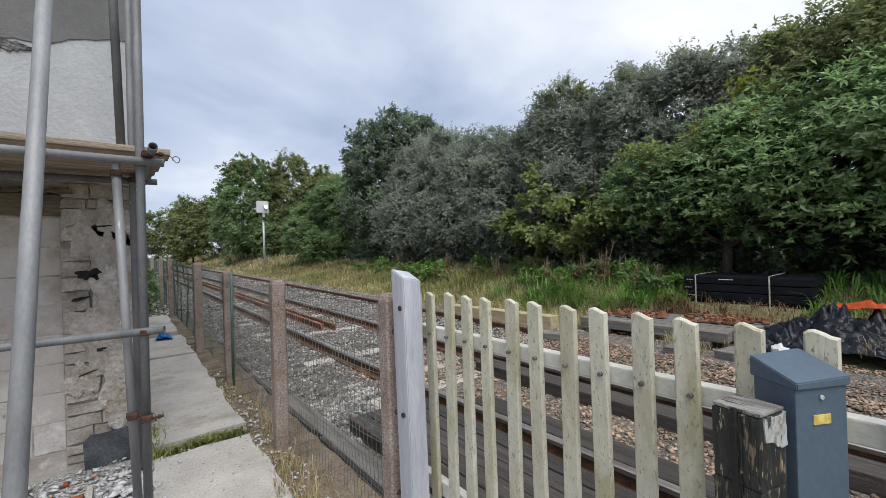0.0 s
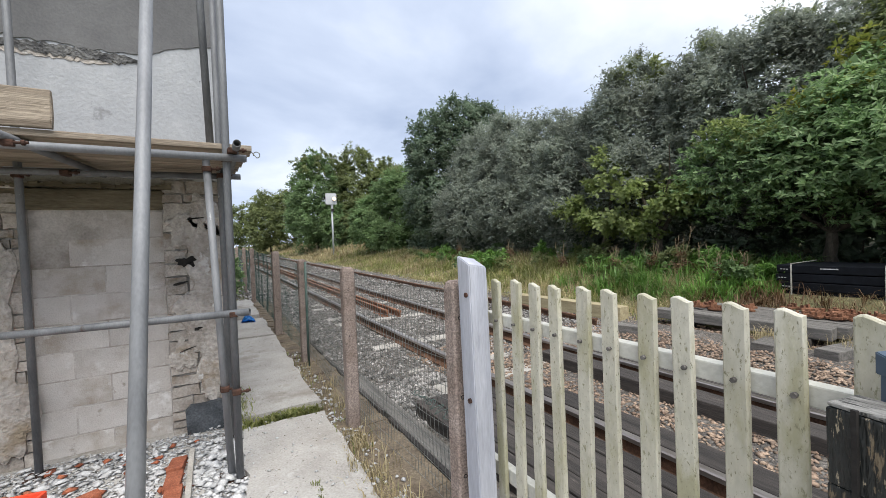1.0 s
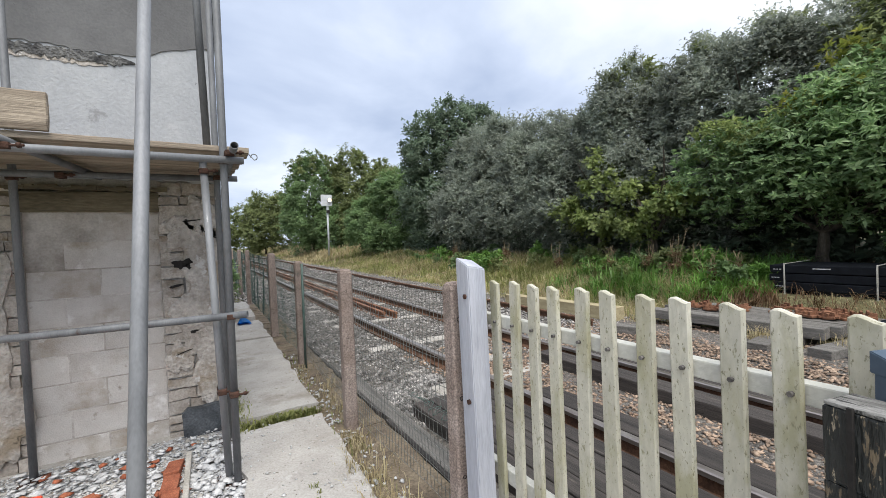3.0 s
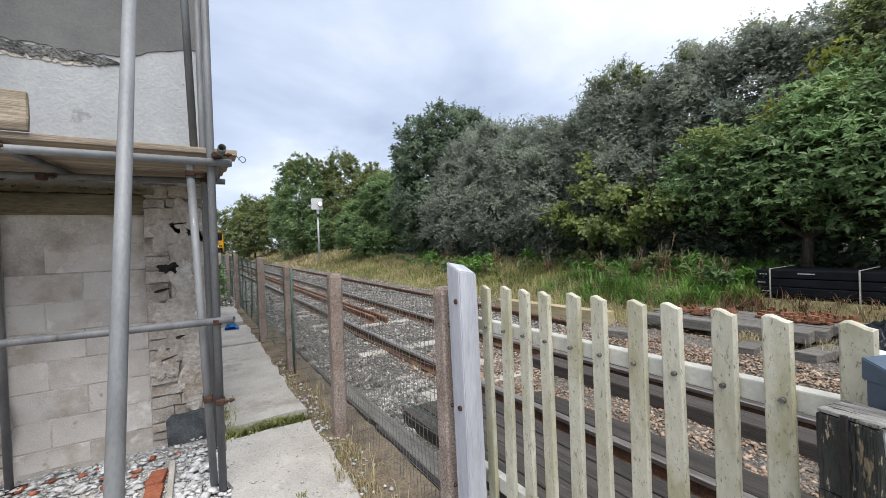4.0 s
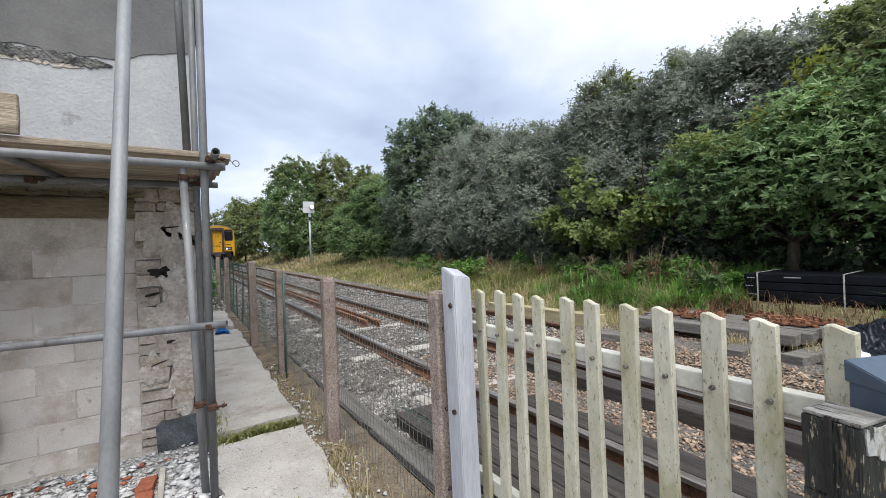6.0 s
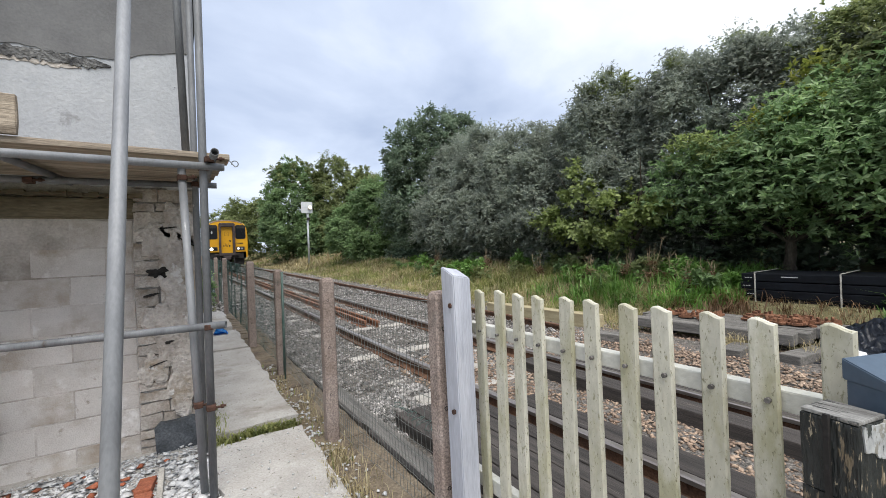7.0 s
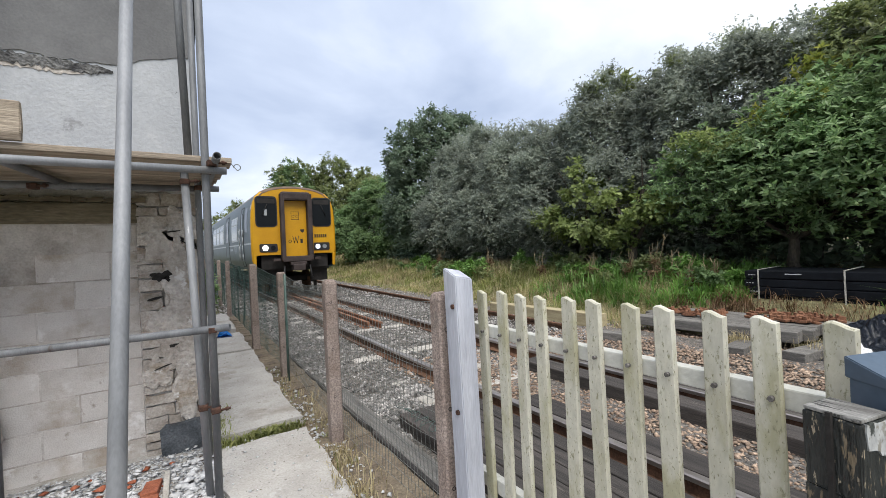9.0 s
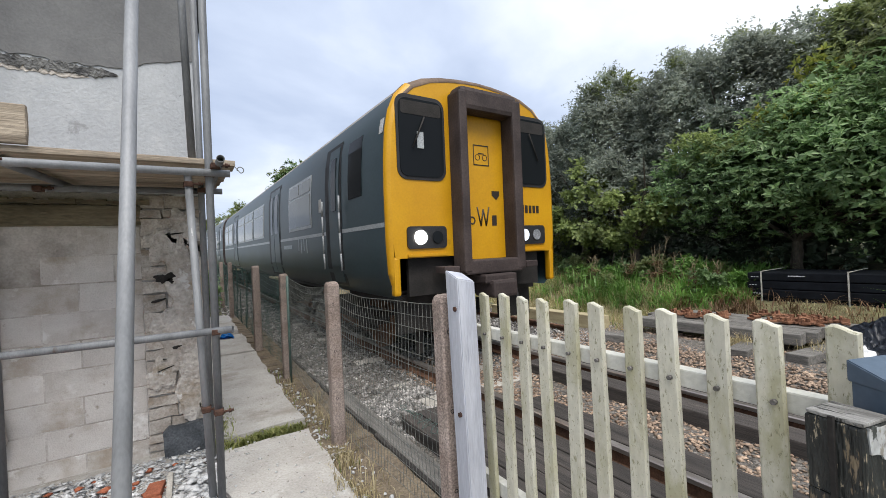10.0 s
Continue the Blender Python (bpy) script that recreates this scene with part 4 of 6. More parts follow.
def foliage(lobes, rng, bough, cover, size, aspect, twigs=16, per=9, lift=0.4, whorl=False, flat=0.5):
    """A crown of leafy boughs over ellipsoid lobes (x, y, z, rx, ry, rz): each bough is a fan of twigs,
    each twig bears leaves along it or, as a whorl, round its tip. cover: leaf area over crown area."""
    lob = np.array(lobes, float)
    C, U, S = [], [], []
    for k, q in enumerate(lob):
        a, b, c = q[3:]
        area = 4 * math.pi * (((a * b) ** 1.6 + (b * c) ** 1.6 + (a * c) ** 1.6) / 3) ** 0.625
        n = max(3, int(cover * area / (size * size * aspect * 0.5) / (twigs * per)))
        u = rng.normal(0, 1, (n, 3))
        u /= np.linalg.norm(u, axis=1, keepdims=True)
        lump = 1 + 0.10 * np.sin(u[:, :1] * 5 + k * 2.1) * np.sin(u[:, 1:2] * 6 + k) + 0.06 * np.sin(u[:, 2:] * 9 + k * 3.3)
        ctr = q[:3] + u * q[3:] * rng.uniform(0.74, 1.0, (n, 1)) * lump
        ok = (u[:, 2] > -0.35) | (rng.random(n) < 0.5)
        for j, o in enumerate(lob):
            if j != k:
                ok &= (((ctr - o[:3]) / (o[3:] * 0.74)) ** 2).sum(1) > 1
        C.append(ctr[ok])
        U.append(u[ok])
        S.append(bough * rng.uniform(0.5, 1.35, ok.sum()) * min(1.0, 1.2 * min(a, b, c) / bough))
    C, U, S = np.concatenate(C), np.concatenate(U), np.concatenate(S)
    n = len(C)
    d = U[:, None] * 0.75 + rng.normal(0, 0.62, (n, twigs, 3)) + np.array((0, 0, lift))
    d[:, :, 2] *= flat + 0.5
    d /= np.linalg.norm(d, axis=2, keepdims=True)
    ln = S[:, None, None] * rng.uniform(0.55, 1.3, (n, twigs, 1))
    base = C[:, None] - U[:, None] * S[:, None, None] * 0.45 + rng.normal(0, 0.16, (n, twigs, 3)) * S[:, None, None]
    t = 1.0 + rng.uniform(-0.06, 0.0, (n, twigs, per, 1)) if whorl else rng.uniform(0.25, 1.0, (n, twigs, per, 1))
    pos = base[:, :, None] + d[:, :, None] * ln[:, :, None] * t
    pos[..., 2] -= (0.16 * ln[:, :, None] * t * t)[..., 0]
    spin = rng.normal(0, 1, (n, twigs, per, 3))
    dd = (d[:, :, None] * 0.45 + spin * (0.62 if whorl else 0.5)) * np.array((1, 1, 0.6))
    up = np.array((0, 0, 0.5)) + U[:, None, None] * 0.8 + d[:, :, None] * (0.7 if whorl else 0.1) + rng.normal(0, 0.3, (n, twigs, per, 3))
    return leaves(pos.reshape(-1, 3), dd.reshape(-1, 3), up.reshape(-1, 3), size, aspect, rng)


def limb(bm, p0, p1, r0, r1, rng, seg=7, steps=4):
    p0, p1 = Vector(p0), Vector(p1)
    rings = []
    for i in range(steps + 1):
        t = i / steps
        c = p0.lerp(p1, t) + Vector(rng.normal(0, 0.06, 3)) * (p1 - p0).length * 0.35 * math.sin(math.pi * t)
        r = r0 + (r1 - r0) * t
        rings.append([bm.verts.new(c + Vector((math.cos(6.283 * j / seg) * r, math.sin(6.283 * j / seg) * r, 0))) for j in range(seg)])
    for a, b in zip(rings, rings[1:]):
        for j in range(seg):
            bm.faces.new((a[j], a[(j + 1) % seg], b[(j + 1) % seg], b[j]))


def tree(x, y, lobes, material, label, cover, size, aspect, seed, bough=0.6, name="tree", accents=(), core=1.0, lift=0.4, whorl=False, twigs=16, per=9, flat=0.5):
    rng = np.random.default_rng(seed)
    z = ground_z(x, y)
    tall = name == "tree"
    ob = thing(name, x, y, z - 0.1, label, "tree" if tall else "shrub", "lineside trees")
    tops = [Vector(l[:3]) for l in lobes]
    bm = bmesh.new()
    th = 1.0 if tall else 0.16
    fork = Vector((x, y, z + (0.8 if tall else 0.1)))
    limb(bm, (x, y, z - 0.2), fork, 0.14 * th, 0.1 * th, rng)
    for tpt in tops:
        limb(bm, fork, tpt, 0.08 * th, 0.03 * th, rng)
        for _ in range(3):
            e = tpt + Vector(rng.normal(0, 0.6, 3))
            limb(bm, fork.lerp(tpt, rng.uniform(0.4, 0.9)), e if tall else tpt, 0.035 * th, 0.012 * th, rng, seg=5, steps=3)
    part("trunk", bm, M_BARK, ob)
    v, f = foliage(lobes, rng, bough, cover, size, aspect, twigs, per, lift, whorl, flat)
    part("crown", raw_mesh("crown", v, f, material), material, ob)
    if core:
        inner = [(a, b, c, d * 0.66, e * 0.66, g * 0.66) for a, b, c, d, e, g in lobes]
        v, f = foliage(inner, rng, bough, core, max(size * 1.5, 0.16), 0.6)
        part("inner_foliage", raw_mesh("inner_foliage", v, f, material), material, ob)
    # accent sprays: the sunlit look of the crown is put into another leaf colour
    for lob2, mat2, cover2 in accents:
        v, f = foliage(lob2, rng, bough * 0.6, cover2, size, aspect, twigs, per, lift, whorl, flat)
        part("sunlit_tint_foliage", raw_mesh("sunlit_tint_foliage", v, f, mat2), mat2, ob, "new growth with sunlight put into the leaf colour")
    return ob


WILLOW = "grey-green willow with oval leaves on the bank"
# far end of the line
tree(6.8, 58, [(6.4, 58, 4.9, 2.3, 3.0, 3.9), (8.6, 56.5, 5.0, 2.2, 3.0, 4.2), (5.4, 57, 3.0, 1.3, 2, 2.2)], L_OLIVE, "distant rounded green tree beside the line", 2.4, 0.22, 0.55, 40, 0.6, twigs=9, per=6)
tree(6.0, 84, [(4.6, 84, 5.2, 3.2, 4.0, 4.4), (8.5, 82, 6.0, 3.6, 4, 5.0)], L_OLIVE, "distant green tree beyond the end of the path", 1.8, 0.32, 0.5, 41, 1.0)
# broad rounded trees behind the signal
tree(9.2, 41, [(9.3, 41, 6.0, 2.6, 3.0, 4.6), (7.9, 41, 4.2, 1.7, 2.4, 3.2), (10.4, 38.5, 3.0, 2.0, 1.8, 2.4)], L_GREEN, "broad rounded green tree behind the signal", 3.0, 0.18, 0.58, 42, 0.5, core=1.5, twigs=10, per=6, accents=[([(9.6, 40.6, 9.3, 2.4, 2.2, 1.5)], L_OLIVE, 0.9)])
tree(13.6, 40, [(13.0, 40, 6.2, 2.8, 3.0, 5.0), (16.0, 39, 5.8, 2.4, 3.0, 4.6), (12.4, 37.8, 3.4, 2.0, 1.8, 2.8)], L_OLIVE, "broad rounded yellowish green tree behind the signal", 3.0, 0.18, 0.58, 142, 0.5, core=1.5, twigs=10, per=6)
tree(10.4, 27, [(9.5, 27, 2.9, 1.2, 1.6, 1.8), (11.2, 26.2, 4.1, 1.6, 1.8, 2.5), (10.3, 25.4, 1.9, 1.5, 1.4, 1.2), (12.6, 26, 5.0, 1.4, 1.6, 2.0)], L_GREEN, "mid-green bushy tree on the bank", 2.8, 0.15, 0.52, 43, 0.45, twigs=11, per=7)
# tall dark tree
tree(12.4, 20.8, [(11.2, 20.6, 6.6, 1.4, 1.5, 2.3), (12.9, 20.6, 7.7, 1.9, 1.8, 2.4), (10.9, 20.2, 4.0, 1.5, 1.8, 2.5), (14.6, 20.2, 7.7, 1.5, 1.6, 2.2), (12.4, 19.8, 4.2, 2.0, 1.8, 3.0)], L_DARK, "tall dark green alder standing above its neighbours", 2.5, 0.145, 0.55, 44, 0.52, twigs=12, per=8)
# willow mass
tree(12.4, 16.6, [(12.4, 16.8, 4.7, 1.9, 2.1, 2.5), (11.2, 17.0, 2.7, 1.5, 2.0, 2.0), (12.5, 14.9, 5.2, 1.8, 1.6, 2.0)], L_WILLOW, WILLOW, 2.4, 0.105, 0.44, 45, 0.55, lift=0.55)
tree(12.4, 12.6, [(12.2, 12.6, 4.2, 1.8, 1.6, 2.2), (11.2, 13.6, 2.5, 1.4, 1.9, 1.9), (12.2, 10.8, 4.3, 1.7, 1.3, 1.9), (11.6, 15.0, 3.6, 1.4, 1.3, 1.7)], L_WILLOW, WILLOW, 2.4, 0.10, 0.44, 46, 0.5, lift=0.55)
tree(12.5, 8.8, [(12.3, 8.3, 5.1, 1.7, 1.2, 2.1), (11.3, 10.4, 2.6, 1.3, 1.7, 2.0), (12.1, 9.4, 4.2, 1.5, 1.3, 1.9), (11.5, 8.0, 2.9, 1.3, 1.6, 2.0)], L_WILLOW, WILLOW, 2.4, 0.095, 0.44, 47, 0.48, lift=0.55, accents=[([(12.2, 8.2, 6.5, 1.1, 0.9, 0.7)], L_OLIVE, 0.9)])
tree(12.8, 5.6, [(12.4, 6.2, 4.9, 1.6, 1.2, 2.1), (12.6, 4.6, 5.0, 1.6, 1.2, 2.0), (12.0, 6.2, 2.8, 1.4, 1.6, 2.0), (12.8, 3.2, 4.9, 1.5, 1.2, 1.9)], L_WILLOW, WILLOW, 2.3, 0.095, 0.44, 48, 0.48, lift=0.55, accents=[([(12.4, 6.1, 6.3, 0.9, 0.8, 0.6), (12.6, 4.6, 6.3, 0.9, 0.8, 0.6)], L_OLIVE, 0.7)])
# young maples in front, with level sprays
tree(10.9, 8.6, [(10.7, 8.4, 3.75, 0.5, 0.5, 0.4), (10.6, 8.0, 3.1, 0.7, 0.9, 0.35), (10.6, 9.1, 2.45, 0.7, 0.9, 0.32), (10.5, 8.2, 2.0, 0.8, 0.9, 0.35)], L_MAPLE, "young yellow-green maple in front of the willows", 2.6, 0.13, 0.7, 49, 0.4, core=0, lift=0.1, flat=0.1)
tree(10.8, 6.8, [(10.6, 7.2, 2.75, 0.6, 0.7, 0.3), (10.6, 6.6, 2.15, 0.7, 0.9, 0.3), (10.5, 7.3, 1.65, 0.6, 0.8, 0.3), (10.7, 6.0, 2.5, 0.5, 0.6, 0.3)], L_MAPLE, "small yellow-green maple with level sprays", 2.4, 0.13, 0.7, 50, 0.4, core=0, lift=0.1, flat=0.1)
# big broadleaf at the timber pile
tree(11.6, 3.4, [(10.9, 4.9, 2.8, 1.0, 0.85, 1.1), (10.9, 3.8, 2.8, 1.1, 1.0, 1.1), (11.0, 2.9, 3.7, 0.9, 0.7, 0.95), (10.9, 2.2, 2.7, 1.1, 1.1, 1.3), (11.0, 1.1, 3.2, 1.2, 1.2, 1.6), (11.1, -0.3, 3.1, 1.3, 1.3, 1.8), (11.2, -1.9, 3.3, 1.4, 1.5, 2.2)], L_BROAD, "big broadleaf tree with whorled green leaves overhanging the timber pile", 2.5, 0.14, 0.36, 51, 0.62, whorl=True, twigs=14, per=8, lift=0.3, flat=0.1, core=1.4,
     accents=[([(10.8, 2.75, 4.75, 0.4, 0.35, 0.35), (10.9, 3.3, 4.1, 0.5, 0.45, 0.3), (10.6, 2.3, 4.1, 0.4, 0.4, 0.25)], L_YELLOWGREEN, 1.0), ([(10.5, 3.9, 3.6, 0.6, 0.7, 0.3), (10.5, 4.9, 3.7, 0.6, 0.6, 0.3)], L_MAPLE, 1.3)])
tree(13.0, 0.8, [(12.6, 2.2, 4.9, 1.5, 1.3, 1.7), (12.4, 0.5, 5.0, 1.7, 1.5, 1.8), (12.0, -1.6, 5.2, 1.8, 1.9, 2.1)], L_OLIVE, "tall yellowish green tree behind the timber pile", 2.6, 0.12, 0.5, 52, 0.55, lift=0.5)
# closing rows further back on the bank
for k in range(16):
    y = -6 + k * 5.2
    h = 3.0 + 0.6 * math.sin(k * 1.7)
    tree(15.5 + 0.5 * math.sin(k), y, [(15.4, y, h, 2.0, 3.4, h)], L_DARK, "dense dark green tree further back on the bank", 1.3, 0.30, 0.6, 60 + k, 0.8, core=1.2)
# thicket between the two rows of trees
for k in range(14):
    y = -7 + k * 2.7
    tree(13.9, y, [(13.9, y, 1.8, 0.9, 2.2, 2.0)], L_DARK, "dense dark green thicket below the trees", 2.4, 0.26, 0.6, 500 + k, 0.6, name="shrub", core=2.0)
for k in range(5):
    y = -4 + k * 2.4
    tree(12.7, y, [(12.7, y, 1.6, 0.8, 1.6, 1.5)], L_DARK, "shaded dark green thicket behind the stacked boards", 1.5, 0.18, 0.55, 540 + k, 0.5, name="shrub", core=1.0)
# undergrowth closing the foot of the trees
for k in range(11):
    y = 6.2 + k * 2.4
    tree(11.7, y, [(11.8, y, 1.0, 0.8, 1.6, 1.1)], L_DARK, "low dark green undergrowth below the trees", 1.6, 0.16, 0.5, 90 + k, 0.45, name="shrub")


def blades(name, n, region, height, material, label, seed, dens=None, width=0.012, lean_amt=0.35, floor=None, even=1.4):
    """Bent blades of grass, gathered in tufts."""
    rng = np.random.default_rng(seed)
    x0, x1, y0, y1 = region
    m = max(1, n // 14)
    tx, ty = rng.uniform(x0, x1, m), y0 + (y1 - y0) * rng.random(m) ** even
    ts = rng.uniform(0.6, 1.25, m)
    w0 = rng.integers(0, m, n)
    far = 1 + np.clip(ty[w0] - 8, 0, 40) * 0.05
    px, py = tx[w0] + rng.normal(0, 0.06, n) * far, ty[w0] + rng.normal(0, 0.06, n) * far
    ts, far = ts[w0], far
    if dens:
        keep = np.array([dens(a, b) > c for a, b, c in zip(px, py, rng.random(n))])
        px, py, ts, far = px[keep], py[keep], ts[keep], far[keep]
    n = len(px)
    pz = np.array([(floor or ground_z)(a, b) for a, b in zip(px, py)]) - 0.02
    h = rng.uniform(*height, n) * ts * (0.35 + 0.65 * np.clip((px - 6.6) / 2.2, 0, 1))
    a = rng.uniform(0, 6.28, n)
    ln = rng.uniform(0.05, lean_amt, n) * h * 1.6
    w = width * rng.uniform(0.6, 1.5, n) * far
    dx, dy = np.cos(a), np.sin(a)
    b = np.stack([px, py, pz], -1)
    s = np.stack([-dy, dx, np.zeros(n)], -1) * w[:, None]
    m = b + np.stack([dx * ln * 0.35, dy * ln * 0.35, h * 0.6], -1)
    t = b + np.stack([dx * ln, dy * ln, h * (1 - 0.3 * ln / (h + 1e-6))], -1)
    v = np.stack([b - s, b + s, m - s * 0.8, m + s * 0.8, t], 1).reshape(-1, 3)
    f = (np.arange(n)[:, None, None] * 5 + np.array(((0, 1, 3), (0, 3, 2), (2, 3, 4)))[None]).reshape(-1, 3)
    return tagged(new(name, raw_mesh(name, v, f, material)), label, "grass", kind="stuff")


def patchy(s, cut, seed=7.7, low=0.2):
    return lambda x, y: 1.0 if noise.noise(Vector((x * s, y * s, seed))) > cut else low


def verge_z(x, y):
    return max(ground_z(x, y), rise(y) - 0.13)


blades("grass", 80000, (6.9, 11.6, 4.6, 34), (0.12, 0.42), L_GRASS, "uncut green grass on the bank", 1, patchy(0.5, -0.2), 0.0055, 0.85, verge_z)
blades("dry_grass", 64000, (6.7, 11.2, 4.6, 44), (0.15, 0.55), L_DRY, "dry straw-coloured grass on the bank", 2, patchy(0.45, -0.05, 3.1), 0.004, 0.8, verge_z)
blades("dry_grass", 2400, (8.4, 10.6, 3.0, 5.4), (0.12, 0.4), L_RUSSET, "russet dead weeds beside the stacked boards", 8, patchy(1.2, 0.1, 4.0, 0.1), 0.008, 0.9, verge_z)
blades("lush_grass", 5200, (8.2, 10.9, 4.6, 8.4), (0.25, 0.62), L_LUSH, "broad fresh green blades on the bank", 3, patchy(0.8, -0.1, 1.3), 0.016, 0.9, verge_z)
blades("lush_grass", 2600, (9.0, 11.4, -1.6, 1.5), (0.15, 0.5), L_LUSH, "fresh green blades beside the stacked boards", 9, patchy(0.9, -0.15, 2.3), 0.012, 0.9, verge_z)
blades("lush_grass", 2200, (8.7, 11.2, 3.5, 4.9), (0.15, 0.5), L_LUSH, "fresh green blades beside the stacked boards", 10, patchy(0.9, -0.2, 5.3), 0.012, 0.9, verge_z)
blades("dry_grass", 5200, (8.3, 11.6, -2.0, 4.9), (0.08, 0.32), L_RUSSET, "russet dead litter round the stacked boards", 11, patchy(1.1, -0.25, 6.0), 0.006, 1.0, verge_z)
blades("dry_grass", 14000, (6.4, 11, 30, 75), (0.3, 0.8), L_DRY, "dry straw-coloured grass along the distant line", 5, patchy(0.2, -0.2), 0.012, 0.4, verge_z, 1.0)
blades("grass", 9000, (6.2, 11, 28, 75), (0.2, 0.6), L_GRASS, "green grass along the distant line", 7, patchy(0.2, -0.1, 2.0), 0.014, 0.4, verge_z, 1.0)

# broad weeds at the foot of the trees
rwd = random.Random(77)
for k in range(42):
    y = 3.6 + 0.4 * k + rwd.uniform(-0.3, 0.3)
    x = 10.2 + rwd.uniform(-1.2, 0.7)
    z = ground_z(x, y)
    s0 = rwd.uniform(0.2, 0.42)
    tree(x, y, [(x, y, z + s0 * 0.7, s0 * 1.1, s0 * 1.3, s0 * 0.9)], (L_LUSH, L_GREEN, L_OLIVE)[k % 3], "leafy green weeds at the foot of the trees", 1.7, 0.11, 0.5, 200 + k, 0.25, name="shrub", core=0)
blades("dry_grass", 2600, (7.9, 9.4, 0.2, 4.7), (0.05, 0.2), L_DRY, "short dry grass and litter round the stacked boards", 6, patchy(0.9, -0.1), 0.003, 1.0)


def dead_stalk(x, y, h, seed):
    """A dry seeded stem with side branches."""
    rng = np.random.default_rng(seed)
    z = ground_z(x, y)
    ob = thing("dead_stalk", x, y, z, "tall dry brown seeding stalk standing in grass", "stalk", "dead stalks")
    bm = bmesh.new()
    for _ in range(4):
        top = Vector((x + rng.normal(0, 0.10), y + rng.normal(0, 0.12), z + h * rng.uniform(0.75, 1.0)))
        limb(bm, (x + rng.normal(0, 0.03), y + rng.normal(0, 0.03), z - 0.05), top, 0.008, 0.004, rng, 5, 4)
        for _ in range(5):
            p = Vector((x, y, z)).lerp(top, rng.uniform(0.45, 0.95))
            limb(bm, p, p + Vector((rng.normal(0, 0.07), rng.normal(0, 0.09), rng.uniform(0.08, 0.22))), 0.004, 0.003, rng, 4, 2)
    part("stem", bm, M_STALK, ob)
    v, f = foliage([(x, y, z + h * 0.3, 0.12, 0.16, h * 0.28)], rng, 0.14, 1.2, 0.07, 0.3, 8, 6)
    part("dry_leaves", raw_mesh("dry_leaves", v, f, L_RUSSET), L_RUSSET, ob)


for k, (x, y, h) in enumerate(((9.5, 5.45, 1.35), (9.6, 5.1, 0.9), (9.3, 4.6, 0.8), (9.4, 7.2, 0.9), (9.8, 9.4, 0.9), (9.7, 6.3, 1.0), (9.9, 12.2, 1.0), (10.0, 16.0, 1.1), (9.6, 4.2, 0.7))):
    dead_stalk(x, y, h, 300 + k)

# ---- train ----
PROFILE = [(1.20, 0.92), (1.32, 1.02), (1.385, 1.25), (1.40, 1.6), (1.40, 2.2), (1.39, 2.6), (1.36, 2.95), (1.31, 3.18), (1.22, 3.38), (1.06, 3.54), (0.82, 3.65), (0.55, 3.71), (0.28, 3.74), (0.0, 3.75)]


def section(y, inset, top=0.0):
    pts = [(x - inset if x > 0 else 0, z - top * max(0.0, (z - 2.6) / 1.15)) for x, z in PROFILE]
    return [(x, y, z) for x, z in pts] + [(-x, y, z) for x, z in reversed(pts[:-1])]


def shell(secs, lo=None, hi=None, only=0):
    """Skin between cross sections, only between profile indices lo..hi (counted up each side)."""
    bm = bmesh.new()
    rows = [[bm.verts.new(p) for p in s] for s in secs]
    k = len(rows[0])
    n = len(PROFILE) - 1
    for r0, r1 in zip(rows, rows[1:]):
        for i in range(k - 1):
            side = i if i < n else k - 2 - i
            if (lo is None or side >= lo) and (hi is None or side < hi) and (not only or (i < n) == (only > 0)):
                f = bm.faces.new((r0[i], r1[i], r1[i + 1], r0[i + 1]))
                f.smooth = True
    bmesh.ops.delete(bm, geom=[v for v in bm.verts if not v.link_faces], context="VERTS")
    return bm


def side_x(z):
    """Half width of the body at height z."""
    for (x0, z0), (x1, z1) in zip(PROFILE, PROFILE[1:]):
        if z0 <= z <= z1:
            return x0 + (x1 - x0) * (z - z0) / (z1 - z0)
    return 0.0


def side_panel(y0, y1, z0, z1, proud, thick, sgn, n=5):
    """A panel that follows the body side."""
    bm = bmesh.new()
    rows = []
    for i in range(n + 1):
        z = z0 + (z1 - z0) * i / n
        x = side_x(z) + proud
        rows.append([bm.verts.new((sgn * x, y0, z)), bm.verts.new((sgn * x, y1, z)), bm.verts.new((sgn * (x - thick), y1, z)), bm.verts.new((sgn * (x - thick), y0, z))])
    for a, b in zip(rows, rows[1:]):
        for i in range(4):
            bm.faces.new((a[i], a[(i + 1) % 4], b[(i + 1) % 4], b[i]))
    bm.faces.new(rows[0])
    bm.faces.new(rows[-1][::-1])
    bmesh.ops.recalc_face_normals(bm, faces=bm.faces)
    return bm


def rounded(x0, x1, z0, z1, r, y0, y1, seg=5):
    """A rounded rectangular plate in x and z."""
    pts = []
    for cxx, czz, a0 in ((x1 - r, z1 - r, 0), (x0 + r, z1 - r, 90), (x0 + r, z0 + r, 180), (x1 - r, z0 + r, 270)):
        for i in range(seg + 1):
            a = radians(a0 + 90 * i / seg)
            pts.append((cxx + r * math.cos(a), czz + r * math.sin(a)))
    return plate(pts, y0, y1)


